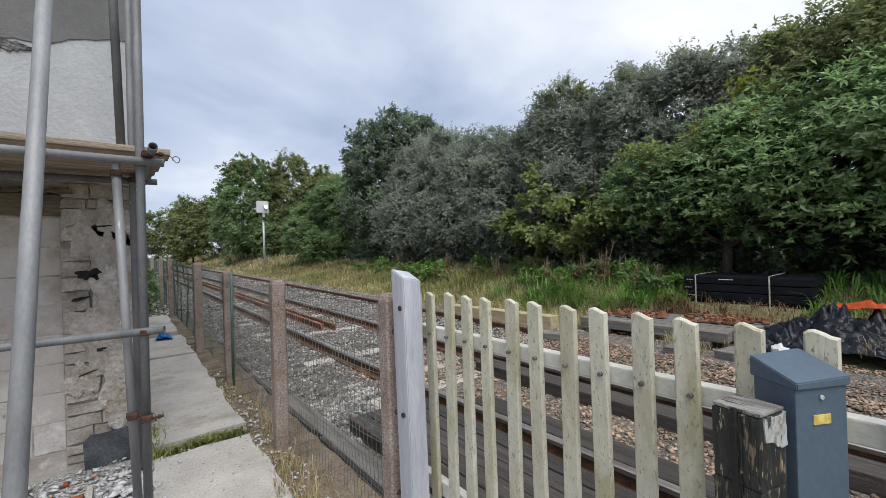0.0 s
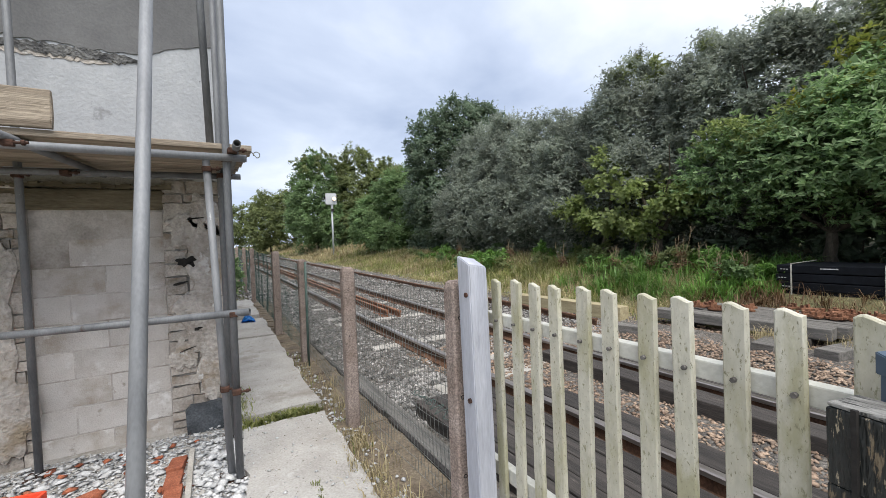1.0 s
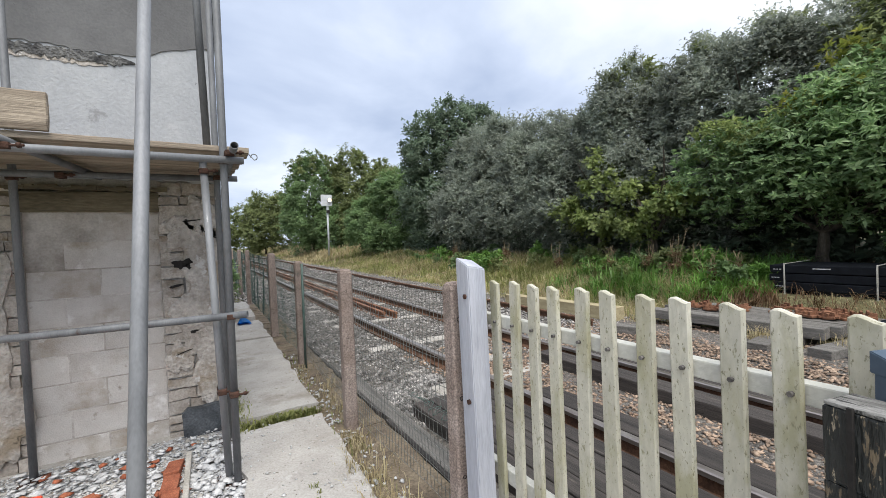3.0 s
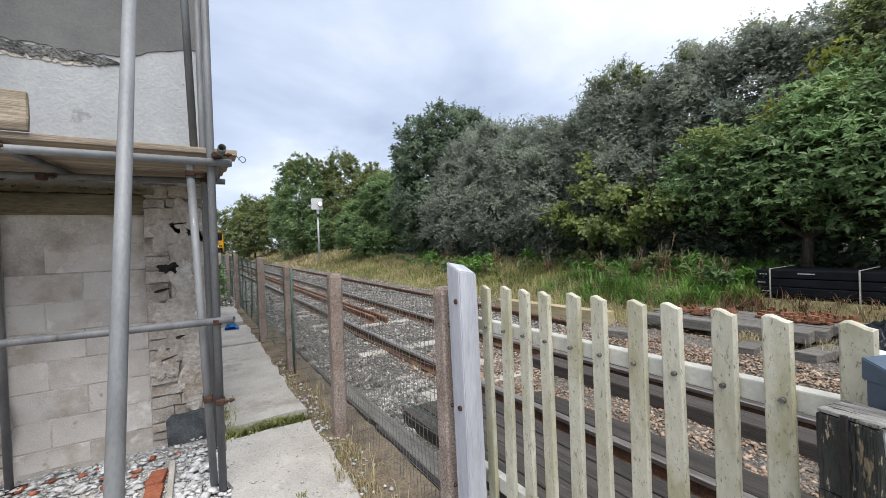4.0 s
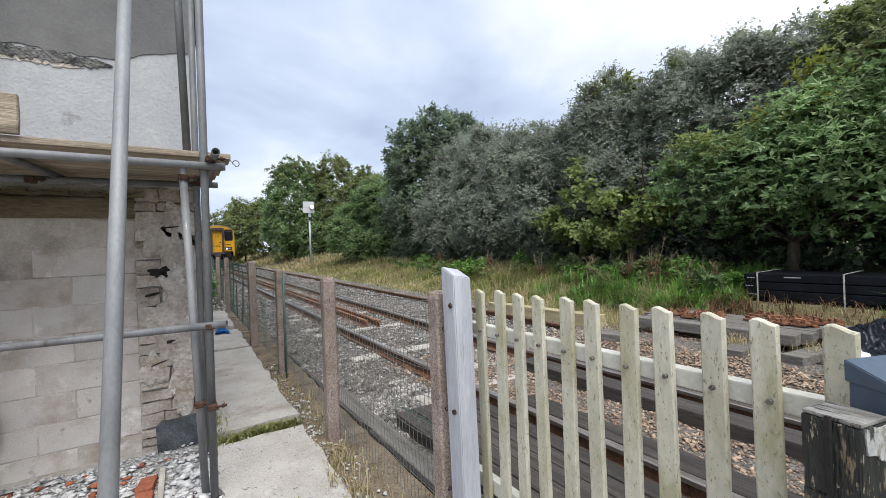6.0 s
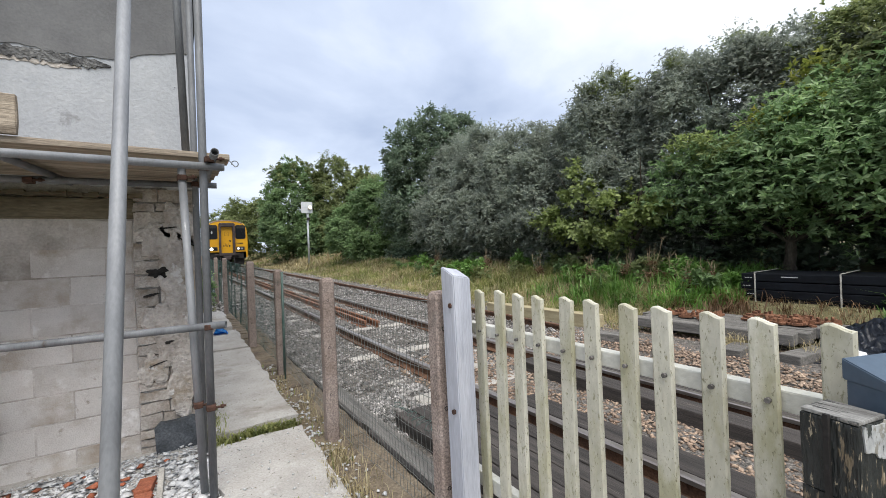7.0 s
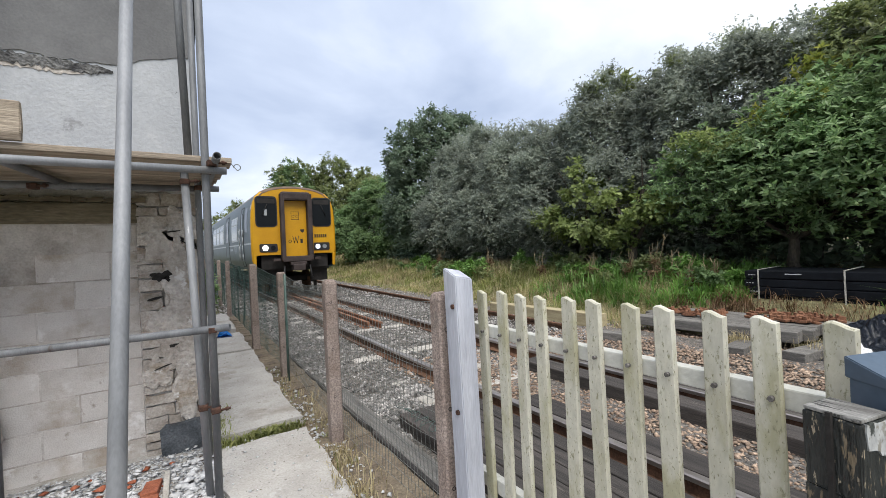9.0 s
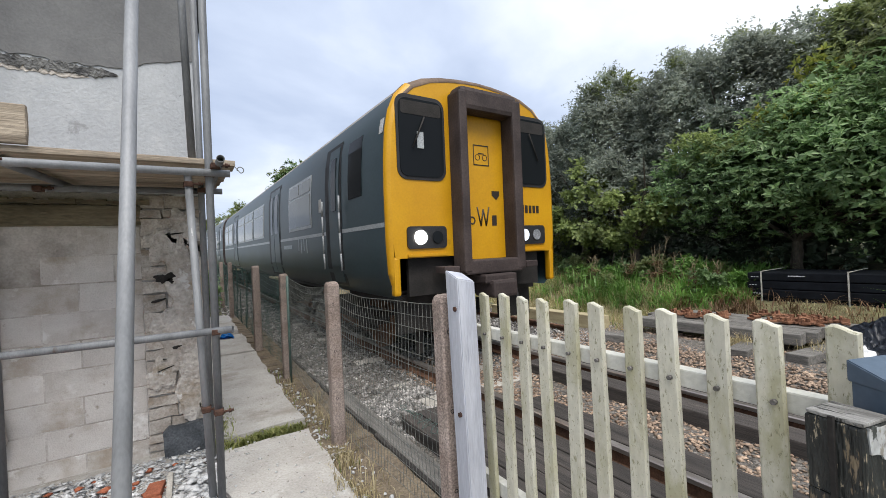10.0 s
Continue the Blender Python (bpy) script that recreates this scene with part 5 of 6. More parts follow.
def build_railcar(front=True):
    yellow = M_YELLOW if front else M_GANGWAY
    car = thing("railcar", 0, 0, 0, "dark green diesel railcar with a yellow front and one lit headlamp" if front else "dark green trailing diesel railcar", "train", "railcars")
    for s in (-1, 1):
        part("body_side", shell([section(0.07, 0.0), section(1.0, 0), section(10, 0), section(19.6, 0.0)], 0, 8, s), M_BODY, car)
    part("roof", shell([section(0.12, 0.0, 0.01), section(1.0, 0), section(10, 0), section(19.6, 0.0)], 8), M_ROOF, car, "grimy pale grey roof")
    bm = bmesh.new()
    vs = [bm.verts.new(p) for p in section(19.6, 0.0)]
    bm.faces.new(vs)
    part("end_wall", bm, M_BODY, car)
    part("floor_pan", one_box(-1.2, 1.2, 0.3, 19.5, 0.86, 0.95), M_UNDER, car)
    # front
    face = [(x, z) for x, _, z in section(0.0, 0.06, 0.07)]
    cab = part("cab_front", plate([(1.315, 1.42)] + [p for p in face if p[1] > 1.43] + [(-1.315, 1.42)], 0.0, 0.02), yellow, car, "yellow painted cab end" if front else "grimy dark inner end")
    for s in (-1, 1):
        part("cab_corner", shell([section(0.0, 0.06, 0.07), section(0.015, 0.025, 0.035), section(0.04, 0.004, 0.015), section(0.075, -0.002, 0.0)], 1, 9, s), yellow, cab)
    part("dome", shell([section(-0.004, 0.075, 0.085), section(-0.004, 0.055, 0.062), section(0.03, 0.015, 0.03), section(0.08, -0.004, 0.008), section(0.14, -0.006, -0.006)], 8), M_ROOFLIP, car, "grimy brown roof dome")
    for s in (-1, 1):
        part("corner_pillar", one_box(s * 1.345, s * 1.255, -0.004, 0.1, 0.98, 1.44, bevel=0.03), yellow, cab)
        # windscreen with rubber surround
        xa, xb = sorted((s * 0.57, s * 1.25))
        wd = part("windscreen", rounded(xa + 0.035, xb - 0.035, 2.40, 3.33, 0.10, -0.022, -0.005), M_GLASS, car, "dark windscreen")
        part("window_rubber", rounded(xa, xb, 2.36, 3.38, 0.13, -0.012, 0.004), M_RUBBER, wd)
        part("destination_blind", rounded(xa + 0.06, xb - 0.06, 3.14, 3.30, 0.03, -0.026, -0.022), M_UNDER, wd)
        part("wiper", tube(bmesh.new(), (s * 0.88, -0.05, 3.12), (s * 0.88 - 0.17 * (1 if s < 0 else -1) * 1, -0.045, 2.74), 0.010, 6, cap=True), M_UNDER, car)
        la, lb = sorted((s * 0.60, s * 1.16))
        housing = part("lamp_housing", rounded(la, lb, 1.53, 1.80, 0.05, -0.02, 0.01), M_RUBBER, car, "black lamp housing")
        for q, (lx, r) in enumerate(((s * 0.98 if s < 0 else s * 0.74, 0.085), (s * 0.74 if s < 0 else s * 0.98, 0.075))):
            lit = M_LAMP_ON if (s < 0 and q == 0) else (M_LAMP_DIM if s > 0 and q == 0 else M_LAMP_OFF)
            lit = lit if front else M_GLASS
            if s < 0 and q == 1:
                lit = M_GLASS
            part("headlamp", tube(bmesh.new(), (lx, -0.036, 1.665), (lx, -0.018, 1.665), r, 20, cap=True), lit, housing, "lit white headlamp" if lit is M_LAMP_ON else "")
        part("ledge", one_box(la, lb, -0.03, 0.0, 1.435, 1.465), yellow, cab)
    # gangway
    gang = part("gangway", one_box(-0.50, -0.375, -0.25, 0.01, 1.20, 3.47, bevel=0.03), M_GANGWAY, car, "grimy dark brown gangway surround")
    part("gangway_jamb", one_box(0.375, 0.53, -0.25, 0.01, 1.20, 3.47, bevel=0.03), M_GANGWAY, gang)
    part("gangway_head", one_box(-0.47, 0.47, -0.245, 0.01, 3.24, 3.53, bevel=0.06), M_GANGWAY, gang)
    part("gangway_sill", one_box(-0.47, 0.47, -0.245, 0.01, 1.18, 1.36, bevel=0.02), M_GANGWAY, gang)
    door = part("gangway_door", one_box(-0.372, 0.372, -0.015, 0.005, 1.362, 3.238), yellow, car, "yellow gangway door" if front else "grimy dark gangway door")
    # pictogram, lettering shapes and marks
    for b in ((-0.13, 0.13, 2.86, 2.875), (-0.13, 0.13, 2.60, 2.615), (-0.13, -0.118, 2.60, 2.875), (0.118, 0.13, 2.60, 2.875)):
        part("pictogram_frame", one_box(b[0], b[1], -0.019, -0.0145, b[2], b[3]), M_BLACKBAR, door)
    for wx in (-0.06, 0.06):
        part("pictogram_wheel", tube(bmesh.new(), (wx, -0.019, 2.71), (wx, -0.0145, 2.71), 0.042, 16, 0.008), M_BLACKBAR, door)
    part("pictogram_bar", one_box(-0.05, 0.05, -0.019, -0.0145, 2.755, 2.768), M_BLACKBAR, door)
    part("door_handle", plate([(0.16, 2.27), (0.29, 2.27), (0.29, 2.21), (0.235, 2.15), (0.16, 2.21)], -0.021, -0.013), M_BLACKBAR, door)
    bm = bmesh.new()
    zig = [(-0.10, 2.05), (-0.045, 1.80), (0.0, 2.02), (0.045, 1.80), (0.10, 2.05)]
    for (xa, za), (xb, zb) in zip(zig, zig[1:]):
        tube(bm, (xa, -0.017, za), (xb, -0.017, zb), 0.011, 6, cap=True)
    part("emblem", bm, M_BLACKBAR, door, "dark zigzag emblem")
    part("emblem_ring", tube(bmesh.new(), (-0.19, -0.019, 1.87), (-0.19, -0.0145, 1.87), 0.055, 16, 0.02), M_BLACKBAR, door)
    part("emblem_bar", one_box(0.15, 0.23, -0.019, -0.0145, 1.80, 1.94), M_BLACKBAR, door)
    for i in range(6):
        part("number_bar", one_box(0.64 + i * 0.075, 0.64 + i * 0.075 + 0.05, -0.006, -0.001, 1.98, 2.09), M_BLACKBAR, cab)
    part("notice", one_box(-0.98, -0.89, -0.031, -0.0265, 2.74, 2.94), M_STRIPE, car, "small white notice behind the windscreen")
    # coupler and buffers gear
    part("coupler_head", one_box(-0.20, 0.20, -0.42, -0.02, 0.88, 1.10, bevel=0.04), M_GANGWAY, car, "steel coupler head")
    part("coupler_box", one_box(-0.26, 0.26, -0.34, 0.05, 1.06, 1.17, bevel=0.02), M_GANGWAY, car)
    for s in (-1, 1):
        part("gangway_bracket", one_box(s * 0.56, s * 0.78, -0.22, 0.0, 1.22, 1.30, bevel=0.01), M_GANGWAY, car)
        part("air_hose", tube(bmesh.new(), (s * 0.42, -0.1, 1.05), (s * 0.46, -0.18, 0.55), 0.03, 8, cap=True), M_RUBBER, car)
        part("guard_iron", one_box(s * 0.70, s * 0.80, 0.5, 0.56, 0.12, 0.9), M_UNDER, car)
        part("lifeguard_panel", one_box(s * 0.55, s * 1.15, 0.35, 0.42, 0.45, 1.0), M_UNDER, car)
    # black sheet added for the dark of the recess between the corner pillars
    part("under_cab_shade", one_box(-1.1, 1.1, 0.1, 0.16, 0.95, 1.44), M_UNDER, car)
    # bogies
    for by in (3.0, 16.0):
        bog = part("bogie", one_box(-1.05, 1.05, by - 1.7, by + 1.7, 0.42, 0.62, bevel=0.03), M_UNDER, car)
        for ay in (by - 1.3, by + 1.3):
            for s in (-1, 1):
                part("wheel", tube(bmesh.new(), (s * 0.68, ay, 0.42), (s * 0.81, ay, 0.42), 0.42, 24, cap=True), M_RAIL_RUST, bog)
            for s in (-1, 1):
                part("axlebox", one_box(s * 0.88, s * 1.10, ay - 0.16, ay + 0.16, 0.32, 0.56, bevel=0.03), M_UNDER, bog)
    part("engine_raft", one_box(-1.15, 1.15, 6.2, 12.6, 0.32, 0.86, bevel=0.05), M_UNDER, car)
    # sides
    for s in (-1, 1):
        part("waist_stripe", side_panel(0.09, 19.5, 1.80, 1.855, 0.004, 0.01, s), M_STRIPE, car)
        part("number_panel", side_panel(0.12, 0.22, 2.92, 3.10, 0.005, 0.01, s, 2), M_WHITEMARK, car)
        part("cab_side_window", side_panel(0.75, 1.25, 2.25, 3.05, 0.006, 0.02, s), M_GLASS, car)
        for dy, dw in ((1.62, 0.62), (5.9, 1.25), (14.2, 1.25)):
            # black panel on the flat side paints the shade of the door recess
            rec = part("recess_shade", side_panel(dy - 0.07, dy + dw + 0.07, 1.02, 3.16, 0.006, 0.03, s, 8), M_RUBBER, car)
            n = 1 if dw < 1 else 2
            for i in range(n):
                a = dy + i * dw / n + 0.02
                b = dy + (i + 1) * dw / n - (0.02 if i < n - 1 else 0.15)
                dr = part("side_door", side_panel(a, b, 1.06, 3.10, 0.014, 0.02, s, 8), M_BODY, car)
                part("door_window", side_panel(a + 0.12, b - 0.12, 2.0 if n > 1 else 2.15, 2.95, 0.020, 0.015, s), M_GLASS, dr)
            part("footstep", one_box(s * 1.30, s * 1.46, dy, dy + dw, 0.90, 0.94), M_TIMBER_YELLOW, car, "worn wooden footstep")
            if dw < 1:
                for hy in (dy - 0.1, dy + dw + 0.1):
                    bm = bmesh.new()
                    pts = [(s * (side_x(z) + 0.05), hy, z) for z in (1.25, 1.5, 1.8, 2.1, 2.35)]
                    for a, b in zip(pts, pts[1:]):
                        tube(bm, a, b, 0.014, 8, cap=True)
                    part("grab_rail", bm, M_STRIPE, car, "white door grab rail")
        for wy, ww in ((3.15, 1.75), (8.0, 1.75), (10.0, 1.75), (12.0, 1.75), (15.9, 1.5), (17.6, 1.5)):
            fr = part("window_frame", side_panel(wy, wy + ww, 1.98, 2.93, 0.010, 0.02, s), M_WINFRAME, car, "pale metal window frame")
            part("window_pane", side_panel(wy + 0.05, wy + ww - 0.05, 2.03, 2.60, 0.015, 0.015, s), M_GLASSGREEN, fr)
            h = ww / 2
            part("top_pane", side_panel(wy + 0.05, wy + h - 0.025, 2.65, 2.88, 0.015, 0.015, s), M_GLASSGREEN, fr)
            part("top_pane", side_panel(wy + h + 0.025, wy + ww - 0.05, 2.65, 2.88, 0.015, 0.015, s), M_GLASSGREEN, fr)
        for i in range(4):
            part("emblem_stroke", side_panel(3.5 + i * 0.2, 3.56 + i * 0.2, 1.52 + 0.05 * (i % 2), 1.78 + 0.05 * (i % 2), 0.005, 0.008, s, 3), M_SILVERBAR, car)
        part("letter_bar", side_panel(4.7, 5.5, 1.62, 1.70, 0.005, 0.008, s, 2), M_SILVERBAR, car)
        part("door_notice", side_panel(2.55, 2.68, 2.2, 2.42, 0.005, 0.008, s, 2), M_WHITEMARK, car)
    return car


lead_car = build_railcar()

# ---- signal ----
sig = thing("signal", 8.62, 33.1, rise(33.1) - 0.1, "grey post signal with a square pale plate and a lit lamp", "signal")
SZ = rise(33.1)
part("post", tube(bmesh.new(), (8.62, 33.1, SZ - 0.15), (8.62, 33.1, 4.9), 0.075, 14, cap=True), M_SIGNALPOST, sig)
part("base_plinth", one_box(8.35, 8.9, 32.85, 33.35, SZ - 0.25, SZ + 0.08, bevel=0.03), M_SLEEPER, sig)
sp = part("plate", rounded(8.10, 8.98, 4.82, 5.72, 0.08, 32.92, 32.96), M_SIGNALPLATE, sig, "square pale grey plate with rounded corners")
part("plate_seam", one_box(8.12, 8.62, 32.912, 32.921, 5.25, 5.265), M_SIGNALPOST, sp)
part("lamp", tube(bmesh.new(), (8.76, 32.85, 5.27), (8.76, 32.925, 5.27), 0.12, 18, cap=True), M_SIGNAL_ON, sp, "lit warm white signal lamp")
part("lamp_hood", tube(bmesh.new(), (8.76, 32.70, 5.27), (8.76, 32.92, 5.27), 0.15, 18, 0.012), M_SIGNALPLATE, sp)
part("bracket", one_box(8.53, 8.71, 32.97, 33.09, 4.3, 5.4, bevel=0.02), M_SIGNALPOST, sig)
part("junction_box", one_box(8.52, 8.78, 32.9, 33.03, 4.25, 4.48, bevel=0.02), M_UNDER, sig)


# ---- gate post and key box ----
def turned(bm, x, y, deg):
    bmesh.ops.rotate(bm, verts=bm.verts, cent=(x, y, 0), matrix=Matrix.Rotation(radians(deg), 3, "Z"))
    return bm


GX, GY = 0.985, 0.228
gp = thing("gate_post", GX, GY, 0, "old squared timber post with peeling black and white paint", "post")
bm = one_box(GX - 0.043, GX + 0.043, GY - 0.043, GY + 0.043, -0.2, 1.085, bevel=0.004)
part("black_shaft", turned(bm, GX, GY, -13), M_TARBLACK, gp, "flaking black painted shaft")
bm = one_box(GX - 0.043, GX + 0.043, GY - 0.043, GY + 0.043, 1.0855, 1.222, bevel=0.005)
bmesh.ops.subdivide_edges(bm, edges=bm.edges[:], cuts=2)
part("post_head", roughen(turned(bm, GX, GY, -13), 0.003, 40), M_TARBLACK, gp, "flaking black post head with bare wood")
bm = plate(ragged([(GX - 0.030, 1.175), (GX + 0.0, 1.168), (GX + 0.022, 1.155), (GX + 0.040, 1.160), (GX + 0.041, 1.219), (GX - 0.034, 1.220)], 0.003, 5, 0.012), GY - 0.0455, GY - 0.04)
part("white_patch", turned(bm, GX, GY, -13), M_PEELWHITE, gp, "peeling patch of white paint")
bm = one_box(GX - 0.0415, GX + 0.0415, GY - 0.0415, GY + 0.0415, 1.2222, 1.229, bevel=0.002)
part("end_grain", turned(bm, GX, GY, -13), M_GREYWOODTOP, gp, "split grey end grain")
bm = one_box(GX - 0.05, GX - 0.043, GY - 0.004, GY + 0.004, 0.9, 1.23)
part("split", turned(bm, GX, GY, -13), M_UNDER, gp)

KX, KY, KA = 1.111, 0.174, -28
HX, HY = 0.061, 0.043
kb = thing("key_box", KX, KY, 0.7, "blue-grey enamelled metal key box with a sloping lid", "key box")
bm = one_box(KX - HX, KX + HX, KY - HY, KY + HY, 0.72, 1.262, bevel=0.003)
part("case", turned(bm, KX, KY, KA), M_BOXBLUE, kb)
bm = bmesh.new()
vs = [bm.verts.new((KX + a * (HX + 0.003), KY + b * (HY + 0.006), z)) for a, b, z in ((-1, -1, 1.259), (1, -1, 1.259), (1, 1, 1.262), (-1, 1, 1.262), (-1, -1, 1.272), (1, -1, 1.277), (1, 1, 1.310), (-1, 1, 1.304))]
for f in ((3, 2, 1, 0), (4, 5, 6, 7), (0, 1, 5, 4), (1, 2, 6, 5), (2, 3, 7, 6), (3, 0, 4, 7)):
    bm.faces.new([vs[i] for i in f])
bmesh.ops.bevel(bm, geom=bm.edges[:], offset=0.002, segments=2, affect="EDGES")
part("lid", turned(bm, KX, KY, KA), M_BOXBLUE, kb)
bm = one_box(KX - 0.022, KX + 0.018, KY - HY - 0.0025, KY - HY - 0.0002, 1.188, 1.206)
part("label_plate", turned(bm, KX, KY, KA), M_LABELYEL, kb, "small yellow label plate")
bm = tube(bmesh.new(), (KX - 0.002, KY - HY - 0.004, 1.240), (KX - 0.002, KY - HY - 0.0002, 1.240), 0.0045, 10, cap=True)
part("lock", turned(bm, KX, KY, KA), M_WINFRAME, kb, "bright metal lock")
part("stake", tube(bmesh.new(), (KX, KY, -0.2), (KX, KY, 0.722), 0.02, 10, cap=True), M_GALV_OLD, kb)

# ---- far side: stacked boards, timbers, sheeting ----
SX, SY0, SY1 = 9.35, 1.48, 3.54
stack = thing("board_stack", SX + 0.5, 2.5, 0.0, "strapped stack of black recycled plastic boards", "board stack")
gz = 0.06
for i in range(5):
    z0 = gz + i * 0.158
    o = 0.02 * math.sin(i * 2.3)
    part("board", one_box(SX + o, SX + 1.1 + o, SY0 + o, SY1 + o * 2, z0, z0 + 0.145, bevel=0.012), M_BLACKPLASTIC, stack)
    for q in range(3):
        part("mark_bar", one_box(SX + o - 0.004, SX + o + 0.004, SY1 - 0.16 + o * 2 + q * 0.045 - 0.02 * i % 0.03, SY1 - 0.13 + o * 2 + q * 0.045 - 0.02 * i % 0.03, z0 + 0.06, z0 + 0.075), M_WHITEMARK, stack)
part("label_bar", one_box(SX - 0.026, SX - 0.018, 2.66, 2.90, gz + 0.715, gz + 0.732), M_WHITEMARK, stack)
for y in (3.30, 2.08):
    st = part("strap", one_box(SX - 0.035, SX - 0.026, y, y + 0.022, gz, gz + 0.80), M_STRAP, stack, "white strap")
    part("strap_top", one_box(SX - 0.035, SX + 1.12, y, y + 0.022, gz + 0.802, gz + 0.81), M_STRAP, stack)
for y in (1.6, 3.2):
    baulk(SX, SX + 1.1, y, y + 0.12, -0.25, 0.058, M_TIMBER_GREY, "grey bearer under the plastic boards", "bearer")

for k, (x0, y0, y1, z0, rz) in enumerate(((7.02, 2.1, 4.5, 0.0, 3), (7.30, 2.0, 4.4, 0.0, 2), (7.58, 2.05, 4.55, 0.0, 3), (7.86, 1.9, 4.3, 0.0, 1), (6.75, 1.5, 2.3, -0.14, 80), (6.5, 2.3, 2.9, -0.16, 95), (5.9, 4.0, 4.6, -0.14, 20), (8.15, 1.7, 4.1, 0.0, 2))):
    baulk(x0, x0 + 0.25, y0, y1, z0, z0 + 0.16, M_TIMBER_GREY, "grey weathered timber sleeper lying on the ballast", "old_sleeper", rz)


for y in (2.3, 3.9):
    baulk(6.95, 8.45, y, y + 0.16, -0.2, -0.002, M_TIMBER_DARK, "dark bearer under old sleepers", "bearer")


def lump(x, y, z, s, seed, material, squash=0.5):
    bm = bmesh.new()
    bmesh.ops.create_icosphere(bm, subdivisions=2, radius=s)
    for v in bm.verts:
        v.co.z *= squash
        v.co += Vector(noise.noise_vector(v.co * (2.2 / s) + Vector((seed, 0, seed)))) * s * 0.45
        v.co += Vector((x, y, z))
    return bm


# rusted rail chairs heaped on the sleepers
rc = random.Random(12)
for i in range(46):
    u = rc.random()
    x, y = (7.6 + rc.uniform(-0.25, 0.35), 3.3 + 1.0 * rc.random()) if u < 0.4 else (8.0 + rc.uniform(-0.3, 0.4), 1.9 + 1.1 * rc.random())
    bm = one_box(-0.09, 0.09, -0.05, 0.05, 0, 0.035, bevel=0.006)
    box(bm, -0.05, -0.02, -0.04, 0.04, 0.03, 0.09)
    box(bm, 0.02, 0.05, -0.04, 0.04, 0.03, 0.075)
    bmesh.ops.transform(bm, verts=bm.verts, matrix=pose(x, y, 0.165 + 0.03 * rc.random(), rc.uniform(-12, 12), rc.uniform(-12, 12), rc.uniform(0, 180)))
    tagged(part("rail_chair", bm, M_RAIL_SPARE), "orange-rusted iron rail chair on old sleepers", "rail chair", "rail chairs")


def sheet(x, y, z, w, d, hgt, seed, material, label, name="plastic_sheet"):
    """Crumpled sheeting."""
    bm = bmesh.new()
    n = 64
    g = [[bm.verts.new((x + w * (i / n - 0.5), y + d * (j / n - 0.5), 0)) for j in range(n + 1)] for i in range(n + 1)]
    for i in range(n):
        for j in range(n):
            bm.faces.new((g[i][j], g[i + 1][j], g[i + 1][j + 1], g[i][j + 1]))
    for v in bm.verts:
        p = v.co * 2.2 + Vector((seed, seed, 0))
        r = math.hypot((v.co.x - x) / w * 2, (v.co.y - y) / d * 2)
        ridge = abs(noise.noise(p)) * 0.6 + abs(noise.noise(p * 2.6)) * 0.6 + abs(noise.noise(p * 4.2)) * 0.3
        v.co.z = z + hgt * max(0.0, 1.05 - r * 0.9) * (0.35 + ridge * 1.3)
        v.co += Vector(noise.noise_vector(p * 1.7)) * 0.07
    bmesh.ops.solidify(bm, geom=bm.faces[:], thickness=0.012)
    return tagged(part(name, bm, material, smooth=True), label, "sheeting")


sheet(8.1, 1.0, 0.0, 1.7, 2.0, 0.60, 3.1, M_SHEET, "crumpled heap of black polythene sheeting on the ground")
sheet(7.25, 1.5, -0.1, 1.2, 0.9, 0.36, 7.7, M_SHEET, "crumpled black polythene spilling toward the track")
sheet(8.6, -0.3, 0.1, 1.6, 1.6, 0.6, 5.9, M_SHEET, "crumpled black polythene over debris")
sheet(8.35, 0.72, 0.52, 0.45, 0.75, 0.13, 9.3, M_ORANGE, "torn orange plastic netting on the black heap", "orange_netting")
tagged(part("grey_lump", lump(6.9, 1.45, 0.05, 0.10, 4, M_RUBBLE, 0.8), M_RUBBLE), "pale lump of broken concrete beside the sheeting", "concrete lump")

# ---- at the foot of the wall ----
stones("rubble", 5200, (-1.7, 0.20, 2.1, 4.16), (0.003, 0.011), M_RUBBLE, "fine pale render dust and crumbs at the wall foot", 19, lambda x, y: -0.052, 0.5)
stones("rubble", 3400, (-1.7, 0.16, 2.3, 4.16), (0.008, 0.032), M_RUBBLE, "pale broken render and stone rubble at the wall foot", 11, lambda x, y: -0.058, 0.25)
stones("rubble", 420, (-1.6, 0.2, 2.6, 4.1), (0.015, 0.04), M_RUBBLE, "larger pale flakes of fallen render", 12, lambda x, y: -0.055 + 0.03 * smooth_step(3.4, 4.2, y), 0.28)
stones("brick_rubble", 45, (-1.3, -0.1, 2.4, 4.0), (0.02, 0.05), M_BRICKBIT, "scattered red brick fragments among pale rubble", 13, lambda x, y: -0.045, 0.5)
stones("rubble", 200, (0.05, 0.92, 1.2, 4.4), (0.004, 0.017), M_RUBBLE, "small stones scattered on the concrete path", 14, lambda x, y: -0.012, 0.5)
stones("rubble", 460, (0.74, 1.08, 1.2, 6.5), (0.006, 0.026), M_RUBBLE, "small stones along the fence foot", 15, lambda x, y: -0.045, 0.6)
rb = random.Random(31)
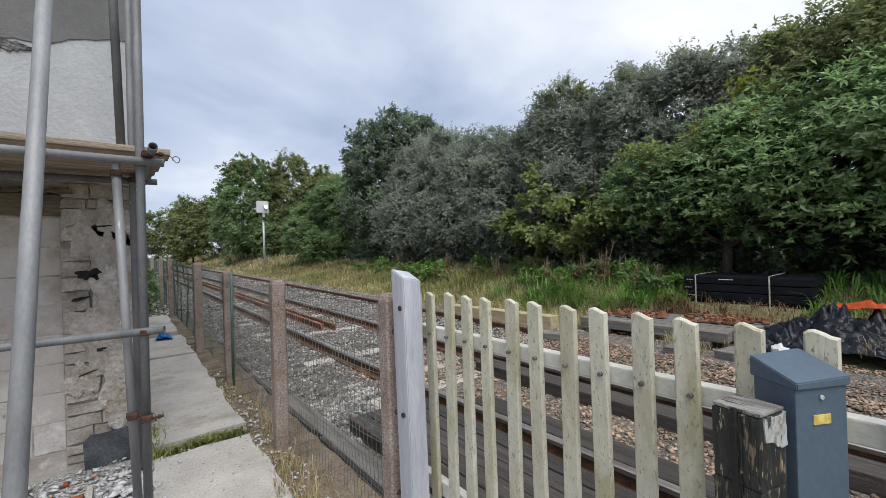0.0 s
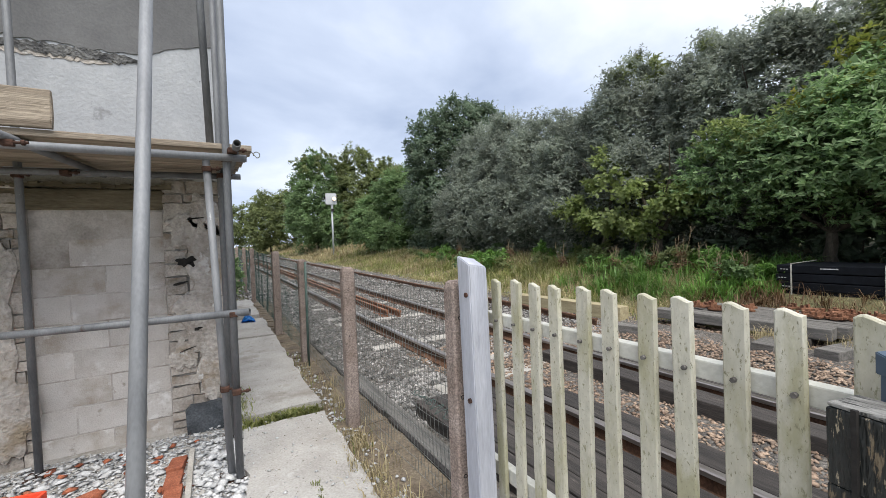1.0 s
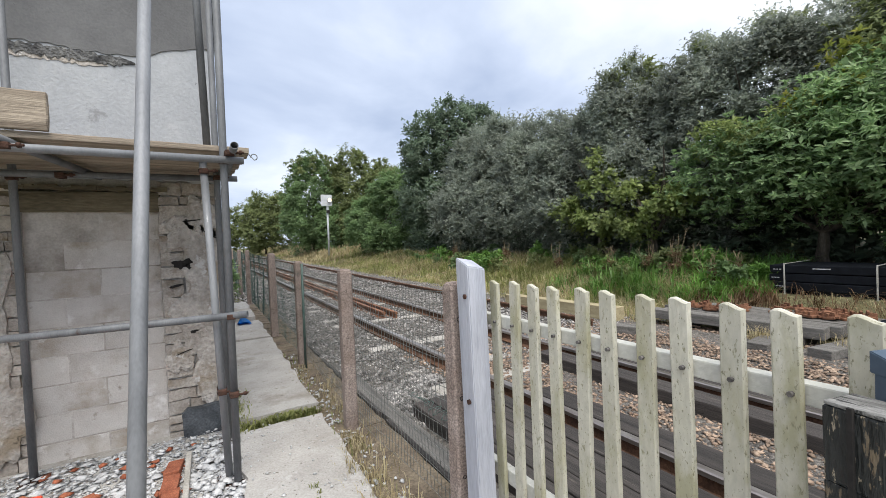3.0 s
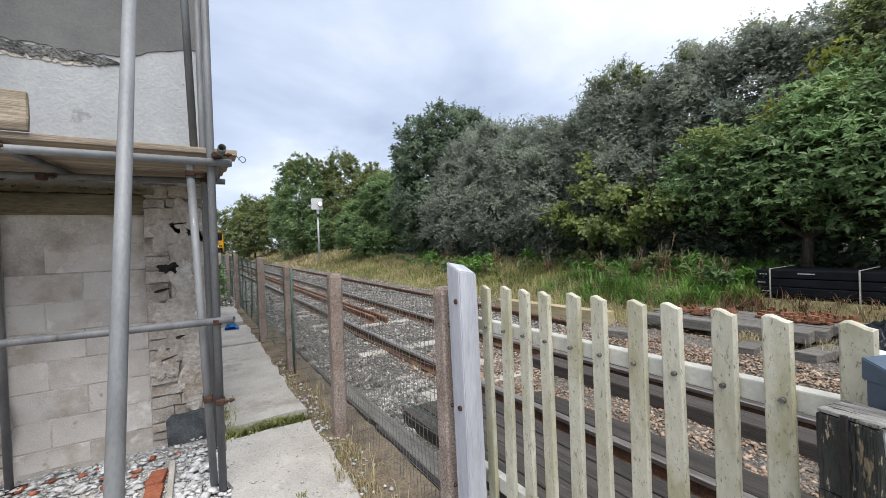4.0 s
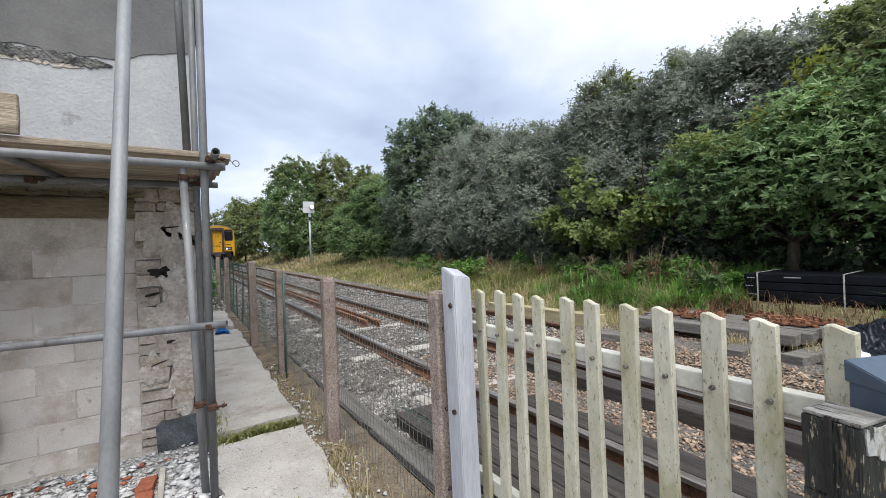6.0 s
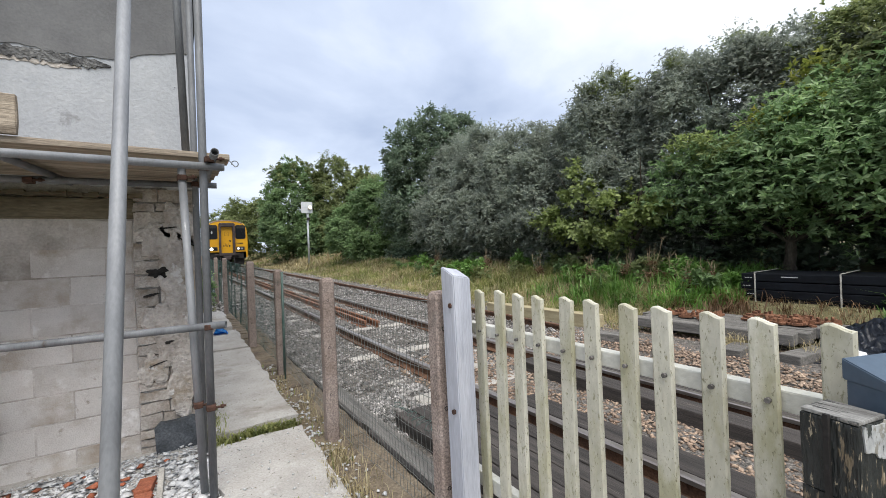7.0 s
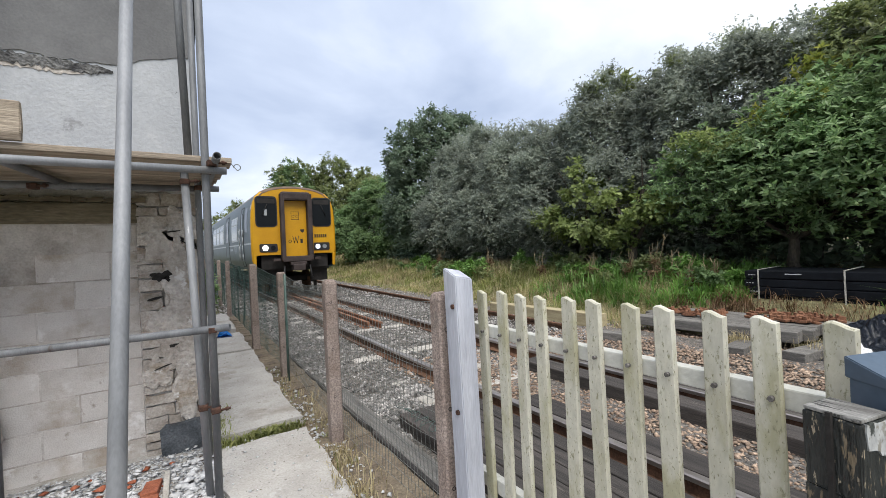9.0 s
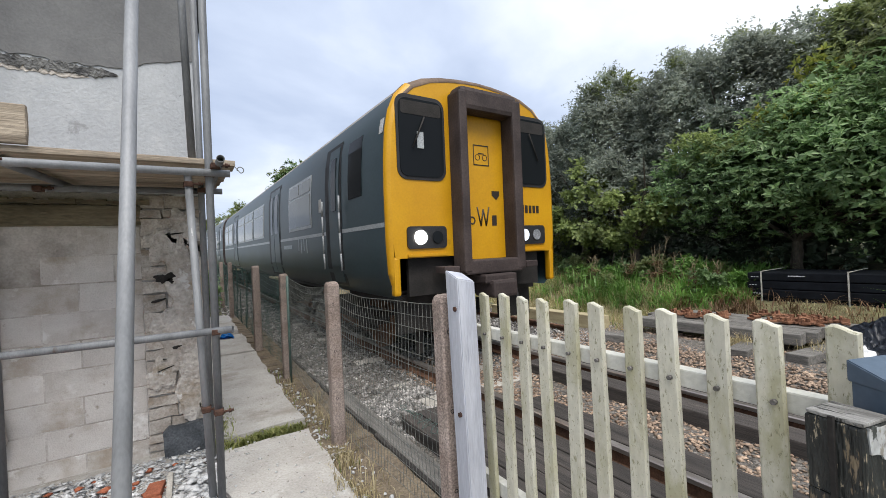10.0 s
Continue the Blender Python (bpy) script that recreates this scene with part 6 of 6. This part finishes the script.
for i, (x, y, a) in enumerate(((-0.62, 3.15, 8), (-0.50, 2.92, 4), (-0.28, 3.3, 86), (-0.27, 3.08, 88), (-0.26, 2.84, 90), (-0.78, 3.35, 20), (-0.42, 2.7, 2), (-0.27, 3.54, 84), (-0.95, 3.0, 14))):
    bm = one_box(-0.1075, 0.1075, -0.05, 0.05, 0, 0.05, bevel=0.006)
    bmesh.ops.transform(bm, verts=bm.verts, matrix=pose(x, y, -0.065 + rb.uniform(0, 0.012), rb.uniform(-4, 4), rb.uniform(-4, 4), a))
    tagged(part("brick", bm, M_BRICKBIT), "red clay brick bedded among rubble", "brick", "loose bricks")
bm = one_box(-0.20, -0.165, 2.4, 3.75, -0.065, -0.02, bevel=0.006)
tagged(part("kerb_strip", roughen(bm, 0.004, 12), M_SLEEPER), "pale narrow kerb strip across the rubble", "kerb strip")

crate = thing("plastic_crate", -1.12, 2.83, -0.05, "bright red plastic crate with cut-out handles", "crate")
def crate_side(p, q, nm):
    """One open-work wall of the crate between two corners."""
    p, q = Vector(p), Vector(q)
    d = (q - p)
    ln = d.length
    ang = math.degrees(math.atan2(d.y, d.x))
    bm = bmesh.new()
    for a, b, z0, z1 in ((0, ln, 0.27, 0.31), (0, ln, 0.0, 0.06), (0, 0.05, 0.06, 0.27), (ln - 0.05, ln, 0.06, 0.27), (ln * 0.3, ln * 0.36, 0.06, 0.27), (ln * 0.64, ln * 0.7, 0.06, 0.27)):
        box(bm, a, b, -0.008, 0.008, z0, z1, bevel=0.004)
    bmesh.ops.transform(bm, verts=bm.verts, matrix=pose(p.x, p.y, p.z, 0, 0, ang))
    part(nm, bm, M_REDCRATE, crate)


cc = [(-1.42, 2.72), (-0.90, 2.64), (-0.82, 2.96), (-1.34, 3.04)]
for i in range(4):
    crate_side((*cc[i], -0.04), (*cc[(i + 1) % 4], -0.04), "crate_side")
bm = bmesh.new()
bm.faces.new([bm.verts.new((x, y, -0.03)) for x, y in cc])
part("crate_floor", bm, M_REDCRATE, crate)

bag = sheet(0.57, 8.7, 0.09, 0.18, 0.26, 0.18, 2.2, M_BLUE, "crumpled bright blue plastic bag on the path", "plastic_bag")
bag["category"] = "bag"

# soil strip and weeds along the fence and the joint of the slabs
soil = bmesh.new()
for i in range(40):
    y0, y1 = 0.9 + i * 0.28, 1.2 + i * 0.28
    xa = 0.78 + 0.07 * noise.noise(Vector((0, y0 * 1.7, 0)))
    box(soil, xa, 1.325, y0, y1, -0.25 + rise(y0), -0.055 + rise(y0) + 0.004 * (i % 2))
bmesh.ops.subdivide_edges(soil, edges=soil.edges[:], cuts=2)
tagged(part("soil_strip", roughen(soil, 0.02, 6, axes=(1, 0.3, 1)), M_SOIL), "strip of brown earth along the wire fence", "soil", kind="structure")


def tufts(name, spots, material, label, seed, height=(0.05, 0.16), width=0.004):
    rng = np.random.default_rng(seed)
    V, F = [], []
    for x, y, z, r, n in spots:
        for _ in range(n):
            a, h = rng.uniform(0, 6.28), rng.uniform(*height)
            bx, by = x + rng.normal(0, r), y + rng.normal(0, r)
            l = h * rng.uniform(0.2, 1.0)
            dx, dy = math.cos(a), math.sin(a)
            k = len(V)
            w = width * rng.uniform(0.6, 1.4)
            V += [(bx - dy * w, by + dx * w, z), (bx + dy * w, by - dx * w, z), (bx + dx * l * 0.4 - dy * w, by + dy * l * 0.4 + dx * w, z + h * 0.7), (bx + dx * l * 0.4 + dy * w, by + dy * l * 0.4 - dx * w, z + h * 0.7), (bx + dx * l, by + dy * l, z + h * 0.85)]
            F += [(k, k + 1, k + 3), (k, k + 3, k + 2), (k + 2, k + 3, k + 4)]
    return tagged(new(name, raw_mesh(name, V, F, material)), label, "weeds", kind="stuff")


rw = random.Random(3)
tufts("moss_weeds", [(rw.uniform(0.2, 0.82), 3.94 + rw.uniform(-0.03, 0.04), -0.06, 0.03, 34) for _ in range(26)], L_GRASS, "green weeds in the joint between two slabs", 1, (0.03, 0.11), 0.006)
tufts("moss_weeds", [(0.19, 3.9 + 0.15 * k, -0.02, 0.05, 40) for k in range(7)], L_GRASS, "yellow-green weeds at the scaffold foot", 2, (0.04, 0.13))
tufts("dry_weeds", [(rw.uniform(0.92, 1.12), 1.2 + 0.1 * k, -0.06, 0.05, rw.choice((4, 10, 34))) for k in range(44)], L_DRY, "dry straw weeds along the fence foot", 3, (0.03, 0.17), 0.0018)
tufts("green_weeds", [(rw.uniform(0.86, 1.06), 2.4 + 0.2 * k, -0.06 + rise(2.4 + 0.2 * k), 0.04, 7) for k in range(20)], L_GRASS, "green weeds along the fence foot", 4, (0.03, 0.10), 0.003)
tufts("dry_weeds", [(8.9 + rw.uniform(-0.5, 0.3), 1.2 + 0.16 * k, 0.1, 0.12, 40) for k in range(14)], L_RUSSET, "dry brown stalks in front of the plastic boards", 5, (0.06, 0.3), 0.003)
tufts("dry_weeds", [(7.0 + rw.uniform(-0.3, 0.3), 2.0 + rw.uniform(-0.4, 1.0), -0.1, 0.1, 60) for k in range(9)], L_DRY, "dry straw stalks among old sleepers", 6, (0.06, 0.3), 0.0022)
tufts("dry_weeds", [(8.6 + rw.uniform(-1.2, 1.0), 0.2 + rw.uniform(-1.5, 0.6), 0.05, 0.15, 50) for k in range(24)], L_DRY, "dry grass among black sheeting", 7, (0.1, 0.35), 0.003)
tree(0.35, 13.6, [(0.30, 13.6, 0.55, 0.3, 0.5, 0.5), (0.45, 14.6, 0.7, 0.35, 0.6, 0.6)], L_GREEN, "low green bush at the end of the path", 2.2, 0.08, 0.5, 130, 0.25, name="shrub")

# tangled fence wire on the deck edge
coil = bmesh.new()
pts = [Vector((1.66 + 0.05 * math.sin(i * 1.3), 2.5 + i * 0.022 + 0.03 * math.sin(i * 0.9), 0.05 + 0.07 * abs(math.sin(i * 0.55)))) for i in range(48)]
for a, b in zip(pts, pts[1:]):
    tube(coil, a, b, 0.003, 5, cap=True)
tagged(part("wire_tangle", coil, M_WIREGREEN), "tangle of green fence wire on the deck edge", "wire")

hook = bmesh.new()
hp = [Vector((0.310 + 0.02 * math.sin(a), 3.0, 2.168 - 0.02 * math.cos(a))) for a in [i * 0.42 for i in range(13)]]
for a, b in zip([Vector((0.285, 3.10, 2.21))] + hp, hp):
    tube(hook, a, b, 0.003, 6, cap=True)
tagged(part("wire_hook", hook, M_WIRE), "small bent wire hook hanging from the scaffold board end", "hook")

stones("rubble", 420, (-0.15, 0.26, 2.0, 3.9), (0.018, 0.055), M_RUBBLE, "large pale angular flakes heaped by the scaffold foot", 16, lambda x, y: -0.05 + 0.03 * noise.noise(Vector((x * 5, y * 5, 0))), 0.33)
stones("rubble", 60, (-1.5, -0.3, 3.3, 4.1), (0.03, 0.07), M_RUBBLE, "large pale slabs of fallen render by the wall", 17, lambda x, y: -0.05, 0.3)
stones("path_grit", 420, (0.14, 0.95, 0.9, 9.0), (0.002, 0.006), M_SOIL, "fine brown grit on the concrete path", 18, lambda x, y: (-0.014 if y < 3.9 else (0.032 if y < 7.3 else 0.052)) + rise(y), 0.5)
tufts("moss_weeds", [(0.50 + 0.06 * math.sin(k * 0.8), 1.7 + 0.09 * k, -0.018, 0.012, 9) for k in range(12)], L_GRASS, "thin weeds in a crack of the concrete path", 8, (0.015, 0.05), 0.003)
tufts("dry_weeds", [(0.9 + rw.uniform(-0.08, 0.1), 2.0 + rw.uniform(0, 1.3), -0.06, 0.05, 50) for k in range(10)], L_DRY, "bushy dry weeds by the fence post", 9, (0.04, 0.13), 0.0025)
rear_car = build_railcar(False)
rear_car.location = (cx(106), 106, RAIL_Z)


# ---- what moves ----
TRAVEL = [(0.0, 86.0), (1.0, 79.5), (2.0, 72.6), (3.0, 65.5), (3.9, 58.4), (4.5, 53.4), (5.0, 49.2), (5.5, 44.9), (6.2, 39.2), (6.8, 34.6), (7.0, 33.1), (7.5, 28.95), (8.0, 24.2), (8.5, 19.3), (9.0, 14.4), (9.5, 9.45), (10.0, 4.3)]


def on_track(s):
    """Pose of a railcar whose front stands s metres along the line."""
    a = math.degrees(math.atan2(cx(s) - cx(s + 14), 14))
    p = math.degrees(math.atan2(rise(s + 14) - rise(s), 14))
    return pose(cx(s), s, RAIL_Z + rise(s), p, 0, a)


def motions():
    walk(lead_car, [(t, on_track(s)) for t, s in TRAVEL])
    walk(rear_car, [(t, on_track(s + 20.1)) for t, s in TRAVEL])


motions()
